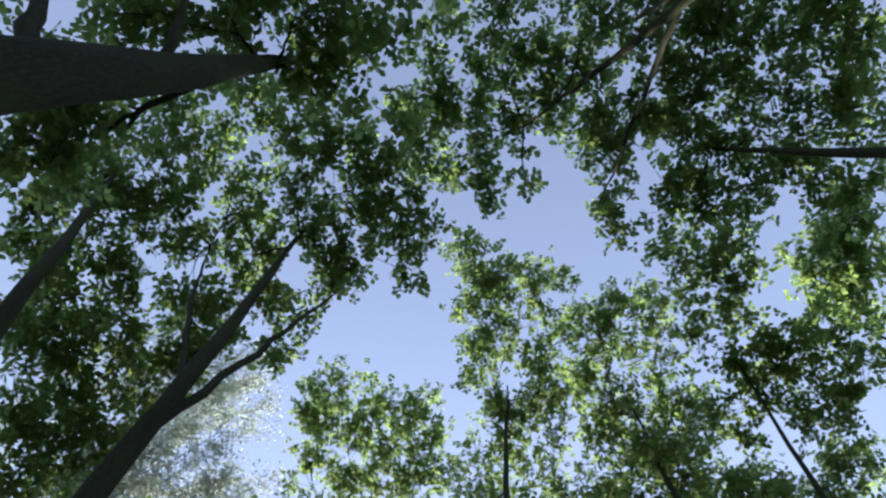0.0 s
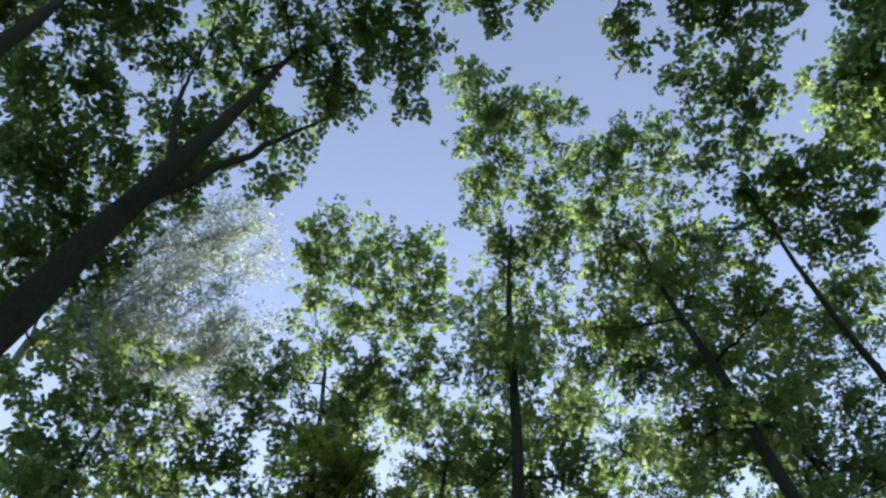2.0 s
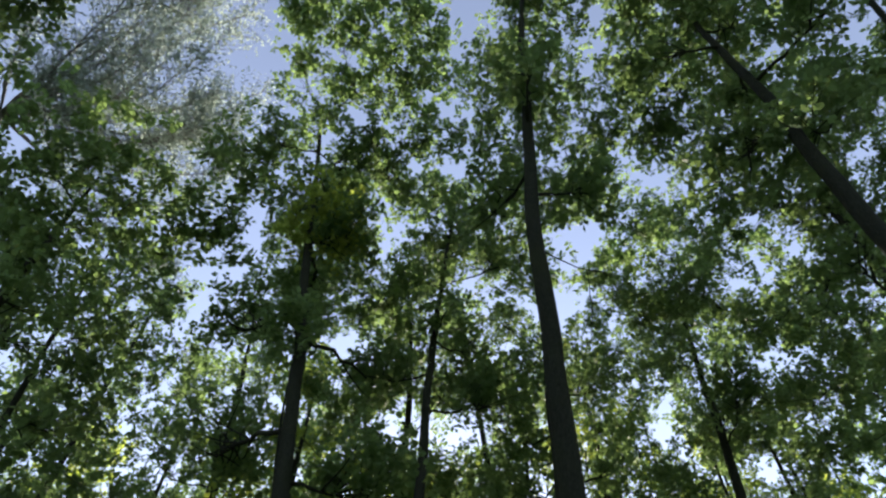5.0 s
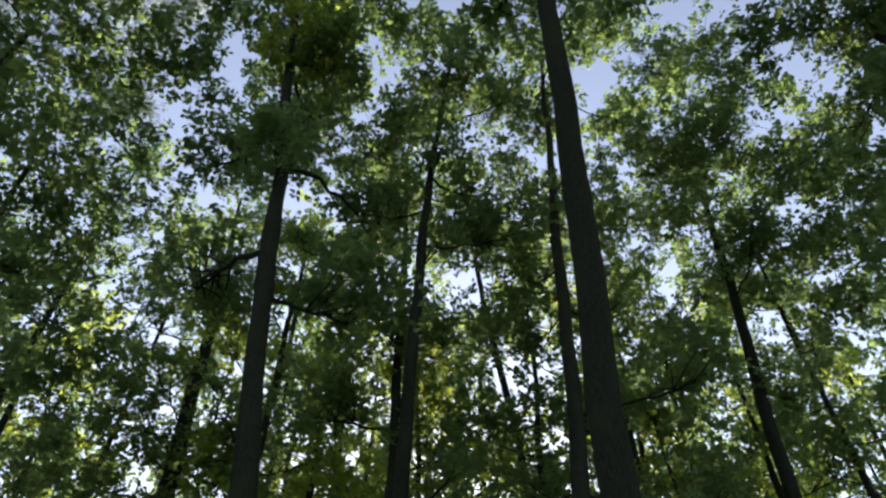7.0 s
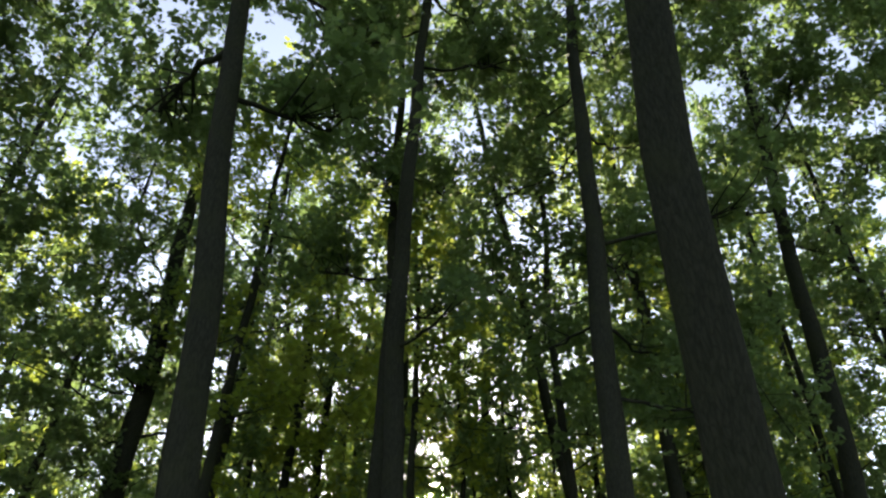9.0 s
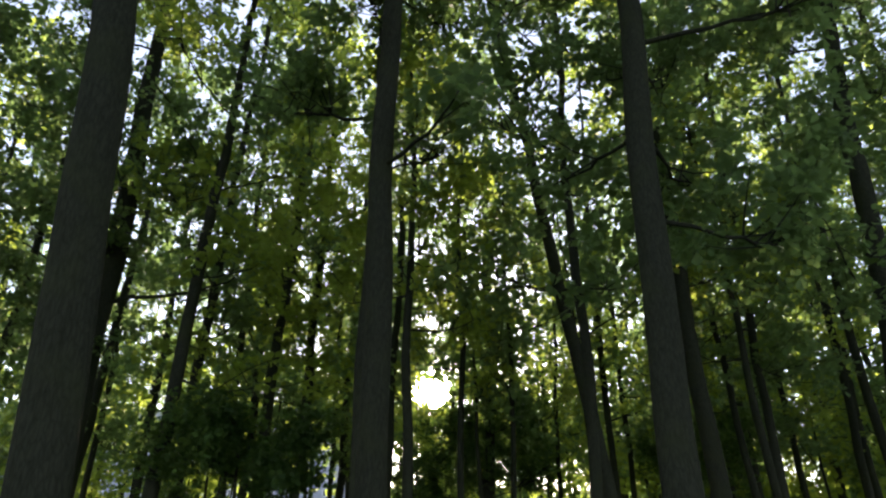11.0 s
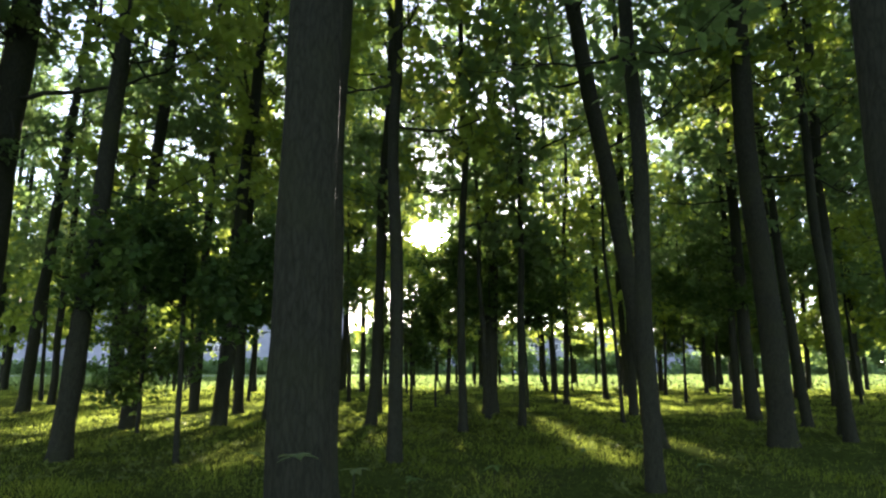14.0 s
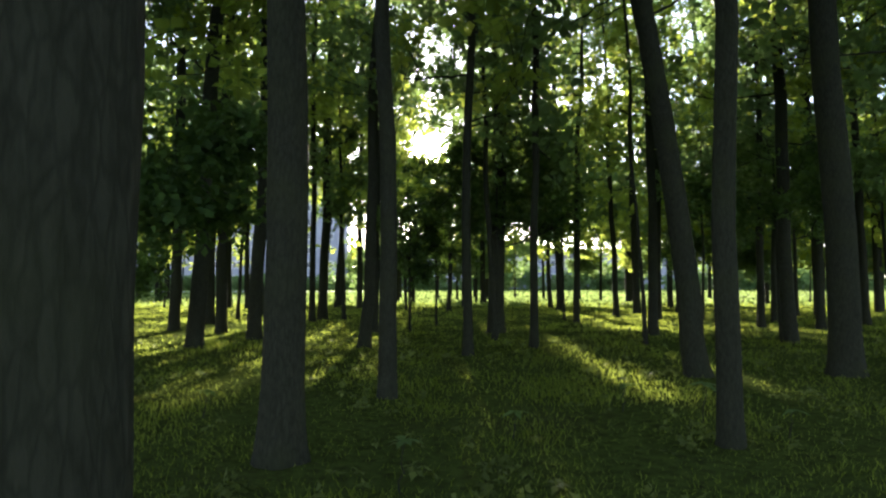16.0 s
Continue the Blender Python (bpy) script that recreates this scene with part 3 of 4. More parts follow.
tree(1.82, 16.2, 0.33, 21, (0.066, 0.12), (0, -0.2), [(1.3, 12.1, 20.9, 0.88), (2.3, 11.9, 20.9, 0.79), (1.5, 13.3, 20.2, 1.18), (3.3, 12.6, 20.4, 1.18), (4.2, 12.8, 20.1, 0.98), (1.1, 14.5, 19.5, 1.18), (2.8, 14.2, 19.5, 1.38), (4.3, 14.2, 19.1, 1.18), (1.9, 15.5, 18.7, 1.18), (3.3, 15.7, 18.3, 1.38)] + [(2.3, 21.2, 17.9, 1.18), (3.9, 21.8, 17, 1.29), (5.1, 20.8, 17.7, 1.07), (4.2, 22.7, 15.8, 1.29), (1.4, 22.7, 16.3, 1.29), (6, 19.5, 18.7, 0.86), (2.8, 23.2, 15.5, 1.29)] + [(5.8, 21.8, 16.3, 1.07), (6.8, 20.3, 17.6, 0.97)] + [(1.1, 18.3, 12.8, 0.85), (1.9, 18.3, 11.0, 0.85), (1.1, 18.3, 8.9, 0.85), (2.1, 18.3, 7.5, 0.85), (3.7, 18.3, 10.1, 0.85), (3.3, 18.3, 7.8, 0.85), (3.3, 18.3, 5.8, 0.85), (0.8, 18.3, 7.1, 0.85), (1.5, 18.3, 5.8, 0.85), (3.4, 18.3, 4.7, 0.85), (2.2, 18.3, 13.4, 0.85), (4.3, 18.3, 12.8, 0.85)] + [(1.9, 19.8, 16.7, 0.9), (3.3, 19.8, 15.5, 0.9), (6.7, 19.8, 17.2, 0.9), (5.9, 19.8, 14.1, 0.9), (2.3, 19.8, 12.9, 0.9), (1.1, 19.8, 14.3, 0.9), (4.6, 19.8, 11.9, 0.9), (1.5, 19.8, 10.8, 0.9)] + [(3.6, 17.2, 4.5, 1.1), (4.6, 17.6, 5.8, 1.2), (3.0, 18.0, 7.2, 1.1), (5.3, 18.6, 4.6, 0.9), (4.4, 16.8, 7.6, 1.2), (2.2, 18.6, 9.5, 1.2), (3.4, 17.5, 12.0, 1.4)], seed=8, stout=0.6, dense=0.85, leaf=0.13, per=24, spread=0.13, limb_from=0.2)
tree(5.55, 10.0, 0.33, 20, (0.034, 0), (0, 0), [(4.4, 8, 22.1, 0.88), (5.3, 7.8, 21.9, 0.98), (6.3, 7, 21.9, 0.98), (7.1, 7.3, 21.5, 0.88), (5.6, 8.9, 21.5, 1.18), (7, 8.6, 21.2, 0.98), (4.6, 10, 21.4, 0.88), (5.8, 10.3, 20.9, 1.18), (7, 10.3, 20.5, 1.38), (8.2, 9.9, 20.2, 0.98), (8.8, 10.5, 19.7, 0.79), (5.3, 11.4, 20.6, 0.88), (6.5, 11.7, 20, 1.18), (7.7, 11.5, 19.7, 1.08), (5.8, 13, 19.6, 1.18), (7.3, 12.9, 19.1, 1.38), (8.6, 12.5, 18.7, 1.18), (5.1, 14, 19.1, 0.98), (6.6, 14.2, 18.5, 1.38), (8.1, 13.8, 18.1, 1.38)] + clumps(5.6, 10, 11, 18, 2.0, 7, 9, (0.03, 0), 1.1), seed=9, dense=0.88, leaf=0.155, per=21)
tree(8.8, 11.0, 0.26, 20, (0.02, -0.05), (0, -0.5), [(7.4, 4.9, 20.8, 0.84), (8.4, 4.8, 20.4, 1.03), (9.1, 4.5, 20.2, 0.75), (7.7, 6.2, 20.5, 0.84), (8.7, 5.8, 20.2, 1.03), (9.3, 5.5, 19.9, 0.84), (7.9, 7.3, 20.1, 0.75), (9, 6.7, 19.8, 0.84), (9.8, 7.2, 19.2, 0.75), (8.9, 8, 19.4, 0.94), (10.1, 7.8, 18.9, 1.13), (11, 7.6, 18.4, 1.13), (11.8, 7.5, 17.9, 0.94), (10.5, 7, 18.9, 0.75), (9.9, 8.9, 18.6, 1.13), (10.9, 9, 17.9, 1.13), (11.8, 8.6, 17.5, 0.94), (9.1, 9.4, 18.8, 0.84), (9.2, 10.1, 18.4, 0.66), (11.2, 6.4, 18.6, 0.75)], seed=10, dense=0.66)
tree(13.0, 7.0, 0.3, 20, (0, 0), (0, 0), [(12.4, 3.6, 20.7, 1.03), (12.7, 4, 20.5, 0.82), (12, 4.9, 20.8, 0.92), (12.7, 5.5, 20.3, 1.13), (11.8, 5.5, 20.8, 0.72), (13, 6.5, 19.8, 0.92), (12.3, 6.3, 20.4, 0.82), (12.5, 4.5, 20.5, 0.82), (13.3, 5.1, 19.9, 1.23)], seed=11, dense=0.78)
tree(10.3, 14.5, 0.36, 18, (0, 0), (0, 0), [(9.9, 12.4, 18, 1.18), (10.6, 11.7, 18.1, 0.98), (11.6, 10.9, 17.8, 1.18), (12.3, 10.3, 17.6, 0.98), (10.8, 12.9, 17.2, 1.18), (11.8, 12.1, 17, 1.38), (9.8, 13.7, 17.2, 0.98), (10.8, 14.1, 16.3, 1.18), (11.9, 13.5, 15.9, 1.38), (9, 14.9, 16.8, 1.18), (10, 15.2, 15.9, 1.18), (11.1, 14.9, 15.4, 1.38), (7.9, 16, 16.4, 1.38), (12, 14.6, 14.9, 1.18), (9.7, 11.4, 18.8, 0.59)] + [(7.9, 18.1, 16.3, 1.18), (9.3, 18.4, 15.1, 1.18), (10.8, 17.1, 15.3, 1.18), (11.4, 18.2, 13.6, 1.38), (8.7, 19.9, 13.8, 1.18), (10.3, 19.5, 13.1, 1.18), (12.1, 16.8, 14.5, 0.98), (7.3, 19.7, 14.9, 0.98)] + clumps(10.3, 14.5, 7, 16, 2.4, 7, 12, (0, 0), 1.3), seed=12, dense=0.9, leaf=0.14, per=21)
tree(-10.5, 15.0, 0.38, 18, (0, 0), (0, 0), [(-11.9, 12.6, 16.5, 1.18), (-10.9, 12.7, 17.2, 0.98), (-11.6, 13.7, 15.9, 1.38), (-10.6, 13.9, 16.6, 1.38), (-9.5, 13.7, 17.4, 1.18), (-11.5, 14.7, 15.2, 1.57), (-10.3, 15, 15.9, 1.57), (-9.1, 15.1, 16.5, 1.38), (-8.5, 14.1, 17.7, 0.98), (-7.8, 16.3, 16.1, 1.38), (-8.9, 16.1, 15.7, 1.18), (-6.8, 15.9, 17, 0.98), (-7.1, 14.2, 18.2, 0.79), (-6.1, 15.3, 17.8, 0.98), (-6.2, 16.7, 16.5, 1.18), (-7.6, 15.2, 17.2, 0.79), (-10, 12.7, 17.8, 0.79), (-8.6, 13, 18.3, 0.79), (-11.9, 6, 19.5, 1.57)] + clumps(-10.5, 15, 6, 15, 2.8, 9, 13, (0, 0), 1.5), seed=13, dense=0.5)
tree(-0.595, 16.9, 0.28, 21, (-0.028, 0.02), (0.40, 0), [(-0.9, 17.1, 20.4, 1.29), (1, 17.4, 20.2, 1.29), (2.8, 17.6, 19.8, 1.5), (-0.7, 18.9, 18.9, 1.5), (1.4, 19, 18.7, 1.5), (3.1, 19.3, 18.2, 1.29), (5.3, 16.6, 20.1, 1.07)] + [(0.14, 16.1, 5.4, 0.35)] + clumps(-0.6, 17, 11, 19, 2.2, 8, 14, (0.05, 0.02), 1.2), seed=14, stout=0.7, dense=1.0, leaf=0.155, per=21, sides=24, rings=60, limb_from=0.24, wobble=0.02)
tree(-1.25, 20.9, 0.315, 21, (0.015, 0.0), (-0.05, 0), [(-5.1, 17.8, 19.1, 1.29), (-3.9, 18.6, 18.8, 1.29), (-5.6, 19, 17.9, 1.29), (-2.8, 17, 20.3, 1.07), (-3, 18.2, 19.3, 1.07), (-4.4, 19.7, 17.5, 1.29), (-2.1, 19.7, 18, 1.29)] + [(-6.4, 20.7, 17.4, 1.07), (-3.5, 20.9, 18.1, 1.07), (-1.8, 22.6, 16.5, 1.07), (0.2, 21.7, 17.5, 1.07), (-4.6, 22.5, 15.9, 1.07)] + clumps(-1.3, 21, 7.5, 19, 2.4, 10, 15, (-0.02, 0), 1.3), seed=15, stout=0.7, dense=1.0, leaf=0.155, per=21, sides=24, rings=60, wobble=0.03)
tree(8.0, 22.5, 0.45, 20, (0.045, -0.06), (0, 0), [(6.2, 17.6, 19.6, 1.57), (5.5, 19.4, 18.7, 1.08), (7.5, 18.6, 18.5, 1.18), (4.8, 17, 20.3, 1.08), (7.9, 16.9, 19.4, 1.18), (6.8, 20.4, 17.4, 0.98), (8.5, 19.1, 17.7, 0.98)] + [(5.7, 23.5, 17.4, 1.1), (6.1, 23.5, 15.0, 1.1), (5.4, 23.5, 12.9, 1.0), (7.8, 23.5, 19.2, 1.1), (7.2, 23.5, 13.4, 1.1), (8.9, 23.5, 15.3, 1.1), (7.1, 18, 16.3, 0.9), (7.6, 18, 19.6, 1.0), (9, 18, 18.1, 1.0), (5.5, 18, 16.3, 0.9)] + clumps(8, 22.5, 10, 19, 2.6, 6, 16, (0.045, -0.06), 1.3), seed=16, stout=0.7, dense=0.8, leaf=0.14, per=21)
tree(15.2, 20.5, 0.36, 19, (-0.04, 0), (0, 0), [(11.5, 20.9, 17.1, 1.5), (12.8, 19.5, 17.4, 1.5), (13.4, 21.3, 15.2, 1.72), (11.9, 22.3, 15.6, 1.29), (10.5, 23.8, 14.9, 1.29), (12.6, 23.1, 13.9, 1.5)] + [(8.4, 20.0, 21.7, 1.0), (9.7, 20.0, 20.3, 1.0), (12.3, 20.0, 21.7, 1.0), (12.2, 20.0, 18.4, 1.0), (9.8, 20.0, 17.1, 1.0), (7.8, 20.0, 17.6, 1.0), (6.4, 20.0, 20.0, 1.0), (12.4, 20.0, 16.3, 1.0)], seed=18, stout=0.7, dense=0.85)
tree(-8.2, 25.1, 0.62, 21, (0.05, 0), (-0.3, 0), [(-9.6, 16.3, 14.1, 1.29), (-8.9, 17.5, 13.8, 1.29), (-9.9, 18.1, 12.5, 1.29), (-8.8, 19, 12.5, 1.13), (-9.8, 19.5, 11.1, 1.29), (-8.9, 20.4, 10.9, 1.13), (-9.8, 20.8, 9.5, 1.29), (-8.5, 21.6, 9.6, 0.97), (-7.7, 16.9, 15, 0.97), (-7.6, 18.4, 13.9, 0.8)] + [(-10.8, 23.7, 8.7, 1.07), (-9.7, 24.6, 8.1, 1.07), (-10.5, 24.6, 6.9, 1.07), (-9.1, 25.6, 6.5, 1.07), (-8.2, 25.6, 7.6, 0.89), (-10.2, 23.5, 9.9, 0.89)] + [(-8.5, 22.6, 9.7, 0.86), (-7.6, 23.5, 9.5, 0.86), (-8.5, 23.6, 8.2, 0.86), (-7.7, 24.5, 7.6, 0.71), (-8.6, 24.4, 6.5, 0.71), (-6.9, 24.3, 8.9, 0.71), (-6.2, 23.7, 10.3, 0.71), (-8.9, 24.7, 5.3, 0.71)] + [(-11.8, 24.5, 10.5, 0.95), (-9.7, 24.5, 8.9, 0.95), (-10.8, 24.5, 7.3, 0.95), (-8.0, 24.5, 7.8, 0.95), (-9.1, 24.5, 6.0, 0.95), (-9.7, 24.5, 5.1, 0.95), (-7.4, 24.5, 5.1, 0.95), (-4.9, 24.5, 6.8, 0.95)] + [(-15.5, 26.5, 17.3, 1.0), (-12.9, 26.5, 14.9, 1.0), (-11.4, 26.5, 17.3, 1.0), (-14.4, 26.5, 13.4, 1.0), (-11.0, 26.5, 12.5, 1.0), (-9.1, 26.5, 10.4, 1.0), (-12.3, 26.5, 10.8, 1.0)] + clumps(-8.2, 25, 9, 21, 3.4, 11, 17, (0.0, 0), 1.6), seed=17, stout=0.7, dense=0.5, leaf=0.155, per=21, sides=20)
# a sunlit spray of the oak beside it, on a separate added stem
tree(-2.25, 14.8, 0.08, 14.2, (-0.1, 0.02), (0, 0), [(-3.9, 14.2, 14.3, 0.73), (-3, 14.5, 14.3, 0.89), (-3.4, 13.7, 14.9, 0.57), (-2.4, 14.6, 14.2, 0.73), (-2.8, 14, 14.8, 0.49)], seed=51, dense=0.9, leaf=0.15, mat=LEAF_BACKLIT, bark=BARK_THIN, sides=8, rings=14, name="young_tree", group="leafy trees far in the wood", label="thin added stem with the oak's yellow-green leaves coloured as sunlit")

tree(-1.9, 33.6, 0.2, 15, (0.02, 0.0), (0, 0), [(-1.4, 34.0, 8.6, 0.8), (-0.4, 34.0, 9.2, 0.8), (0.6, 34.0, 8.4, 0.8), (0.1, 34.0, 7.1, 0.8), (-1.6, 34.0, 7.1, 0.8), (-0.7, 34.0, 7.7, 0.8), (1.1, 34.0, 6.9, 0.8), (-2.4, 34.0, 8.6, 0.8), (1.6, 34.0, 8.9, 0.8)] + clumps(-1.9, 33.6, 9.5, 15, 1.6, 6, 71, (0.02, 0), 1.0), seed=71, stout=0.5, dense=1.0, leaf=0.17, bark=BARK_THIN, sides=9, rings=18, label="slender forest tree with straight dark trunk", group="trees of the wood ahead")

tree(-4.6, 38.4, 0.22, 15, (0.0, 0.0), (0, 0), [(-3.3, 38.0, 9.8, 0.8), (-2.7, 38.0, 8.0, 0.8), (-3.4, 38.0, 6.5, 0.8), (-2.9, 38.0, 5.1, 0.8), (-3.5, 38.0, 3.9, 0.8), (-4.1, 38.0, 8.2, 0.8), (-4.3, 38.0, 5.7, 0.8), (-2.6, 38.0, 10.7, 0.8), (-4.7, 38.0, 10.3, 0.8)] + clumps(-4.6, 38.4, 9, 15, 1.8, 6, 72, (0, 0), 1.0), seed=72, stout=0.5, dense=0.9, leaf=0.18, bark=BARK_THIN, sides=9, rings=18, label="slender forest tree with straight dark trunk", group="trees of the wood ahead")

# ---- the woods ahead ----
# base x, base y, girth, lean across
STEMS = [(-5.6, 23.7, 0.30, 0.046), (-7.0, 28.6, 0.30, 0.03), (-5.3, 29.6, 0.34, 0.05), (-6.0, 33.2, 0.28, 0.0), (-4.6, 31.5, 0.34, 0.04),
         (-7.6, 34.0, 0.30, 0.02), (-4.5, 39.8, 0.36, 0.02), (-5.7, 50.3, 0.3, 0.05), (-4.3, 49.0, 0.3, 0.0), (-1.65, 29.5, 0.24, 0.03),
         (-0.67, 23.6, 0.21, 0.0), (1.45, 33.2, 0.44, 0.01), (0.47, 28.0, 0.18, 0.0), (1.93, 29.4, 0.17, 0.0), (5.84, 50.2, 0.25, -0.05),
         (5.96, 48.1, 0.34, -0.01)]
STEMS += [(4.53, 37.5, 0.21, 0.02), (6.82, 40.9, 0.22, -0.03), (13.1, 60.0, 0.7, 0.0), (8.59, 44.0, 0.3, -0.03),
          (5.5, 32.6, 0.25, 0.0), (8.1, 39.8, 0.25, 0.0), (12.3, 50.2, 0.3, 0.0), (3.75, 25.4, 0.34, -0.13), (2.37, 21.3, 0.2, -0.01),
          (17.0, 54.5, 0.5, -0.06), (9.68, 35.3, 0.2, 0.0), (11.5, 38.0, 0.2, 0.0), (7.98, 30.6, 0.3, -0.03), (10.84, 34.2, 0.25, 0.0),
          (5.94, 25.4, 0.44, -0.03), (13.75, 36.6, 0.26, -0.02), (20.4, 45.6, 0.32, 0.0)]
STEMS += [(8.03, 27.0, 0.24, 0.0), (8.53, 29.2, 0.22, -0.06), (7.5, 26.0, 0.2, -0.05), (20.0, 45.1, 0.3, 0.0), (-12.7, 33.8, 0.36, 0.05),
          (-13.9, 37.2, 0.25, 0.0), (-12.3, 38.1, 0.3, 0.01), (-5.84, 52.5, 0.3, 0.0), (-21.7, 52.9, 0.4, 0.03), (-26.0, 52.5, 0.4, 0.02),
          (-34.0, 64.0, 0.4, 0.0), (20.0, 34.4, 0.4, 0.0), (-16.0, 28.0, 0.35, 0.03)] + [(15.5, 29.5, 0.35, -0.02), (11.5, 28.0, 0.26, -0.02),
          (13.2, 32.0, 0.3, 0.0), (12.2, 24.6, 0.24, -0.03), (16.0, 36.0, 0.3, 0.0), (-13.0, 23.0, 0.3, 0.02), (-15.0, 19.0, 0.32, 0.0), (-16.5, 25.0, 0.34, 0.0), (-11.6, 27.0, 0.26, 0.02), (-20.0, 30.0, 0.3, 0.0), (-17.5, 33.0, 0.3, 0.0), (1.2, 52.0, 0.2, 0.0), (-1.9, 58.0, 0.22, 0.0)]
rng = np.random.default_rng(77)
for i in range(46):
    px, py = rng.uniform(-34, 36), rng.uniform(36, 74)
    if abs(px + 0.02 * (py - 14)) > 0.9 and all((px - s[0]) ** 2 + (py - s[1]) ** 2 > 4 for s in STEMS):
        STEMS.append((px, py, rng.uniform(0.2, 0.36), rng.uniform(-0.03, 0.03)))
for i in range(30):
    px, py = rng.choice([-1, 1]) * rng.uniform(10, 34), rng.uniform(10, 42)
    if abs(px) > 4 + 0.42 * py - 3 and all((px - s[0]) ** 2 + (py - s[1]) ** 2 > 6 for s in STEMS):
        STEMS.append((px, py, rng.uniform(0.24, 0.4), rng.uniform(-0.03, 0.03)))
for i in range(44):
    py = rng.uniform(27, 62)
    px = rng.uniform(-0.55, 0.55) * (py - 8)
    if abs(px + 0.02 * (py - 14)) > 0.7 and all((px - s[0]) ** 2 + (py - s[1]) ** 2 > 1.2 for s in STEMS):
        STEMS.append((px, py, rng.uniform(0.09, 0.16), rng.uniform(-0.05, 0.05)))
for n, (px, py, girth, slant) in enumerate(STEMS):
    rng = np.random.default_rng(900 + n)
    tall = rng.uniform(19, 24.5) if girth > 0.22 else rng.uniform(12, 16) if girth > 0.165 else rng.uniform(8, 13)
    low = rng.uniform(3.8, 6.5) if abs(px) < 9 else rng.uniform(3.2, 5.0)
    far = py > 45 or abs(px) > 17
    tree(px, py, girth, tall, (slant, rng.uniform(-0.02, 0.02)), (rng.uniform(-0.1, 0.1), 0),
         clumps(px, py, low, tall, rng.uniform(2.2, 3.2) if girth > 0.165 else 1.3, 15 if girth > 0.165 else 7, n, (slant, 0), 1.4 if girth > 0.165 else 0.85), leaf=0.27 if far else 0.195, dense=0.34 if abs(px) > 9 and py < 50 else 0.34 if px < -3 else 0.25, bare=py < 38, wobble=0.04, stout=0.5, shape=BROAD,
         mat=LEAF_BACKLIT if py > 22 and n % (2 if abs(px) < 9 else 4) == 0 else LEAF, seed=100 + n, sides=9, rings=18, bark=BARK if girth > 0.25 else BARK_THIN,
         label="slender forest tree with straight dark trunk" if girth < 0.26 else "tall oak with dark furrowed bark and green crown",
         group="trees of the wood ahead", limb_from=0.22, per=12 if far else 17, spread=0.2)

# unseen trees where the walk comes from, added to shade trunks and lawn
rng = np.random.default_rng(79)
for n in range(30):
    px, py = rng.uniform(-30, 30), rng.uniform(-34, -8)
    girth = rng.uniform(0.26, 0.42)
    tall = rng.uniform(18, 23)
    tree(px, py, girth, tall, (rng.uniform(-0.03, 0.03), 0), (0, 0), clumps(px, py, 4, tall, 3.0, 13, 700 + n, (0, 0), 1.6), leaf=0.5, dense=0.12, bare=False, stout=0.5,
         seed=700 + n, sides=8, rings=12, group="trees of the wood behind", limb_from=0.22, per=12, spread=0.35)


def shrub(x, y, cx, cz, wide, tall, seed, dense=2.6):
    """A small bushy tree with a thin stem and dark dense leaves."""
    rng = np.random.default_rng(seed)
    made = [(cx + rng.uniform(-1, 1) * wide * 1.1, y + rng.uniform(-0.8, 0.8) * wide * 0.7, cz + rng.uniform(-1, 1) * tall * 0.6, rng.uniform(0.16, 0.36) * wide) for _ in range(24)]
    tree(x, y, 0.08, cz + tall * 0.5, ((cx - x) / cz, 0), (0, 0), made, leaf=0.12, dense=dense, shape=BROAD, mat=LEAF_SHRUB, bark=BARK_THIN, seed=seed,
         sides=7, rings=12, label="small dark leafy understorey tree with thin stem", group="understorey trees", name="understorey_tree", limb_from=0.25, spread=0.12)


shrub(-3.8, 23.5, -3.9, 2.75, 1.35, 1.1, 301, 4.2)
shrub(1.4, 32.2, 1.4, 3.9, 1.75, 1.9, 302)
shrub(-0.2, 36.0, -0.2, 3.0, 1.0, 1.6, 306)
shrub(2.8, 35.0, 2.7, 3.9, 1.1, 1.3, 307)
shrub(8.1, 31.2, 8.0, 3.6, 1.4, 1.8, 303)
shrub(-0.9, 33.5, -0.9, 2.4, 1.0, 1.6, 304)
shrub(-6.3, 27.6, -6.3, 1.6, 0.8, 1.2, 305)

# leafy trees that close the wood below the sun
rng = np.random.default_rng(71)
for n, (px, py) in enumerate([(-2.6, 69.0), (1.2, 66.5), (4.4, 63.0), (8.0, 66.0), (11.5, 62.0), (-0.4, 74.0), (2.8, 71.0), (15.0, 65.0), (-4.0, 60.0), (-5.6, 65.0), (-3.0, 56.5), (17.0, 50.0), (20.5, 56.0), (25.0, 52.0), (13.5, 47.0), (29.0, 58.0), (3.8, 66.0), (6.2, 70.0), (2.4, 61.0)]):
    made = [(px + rng.uniform(-1.9, 1.9), py + rng.uniform(-1.5, 1.5), rng.uniform(2.3, 0.2 * (py - (36 if px < 0 else 43))) if n > 7 and px < 9 else rng.uniform(2.5, 9.6), rng.uniform(0.9, 1.5)) for k in range(13)]
    tree(px, py, 0.2, 10.5, (0, 0), (0, 0), made, leaf=0.28, dense=1.3, shape=SIMPLE, mat=LEAF, seed=500 + n, sides=8, rings=12, bark=BARK_THIN,
         label="low leafy tree at the far side of the wood", group="leafy trees far in the wood", limb_from=0.15, name="young_tree", bare=False)

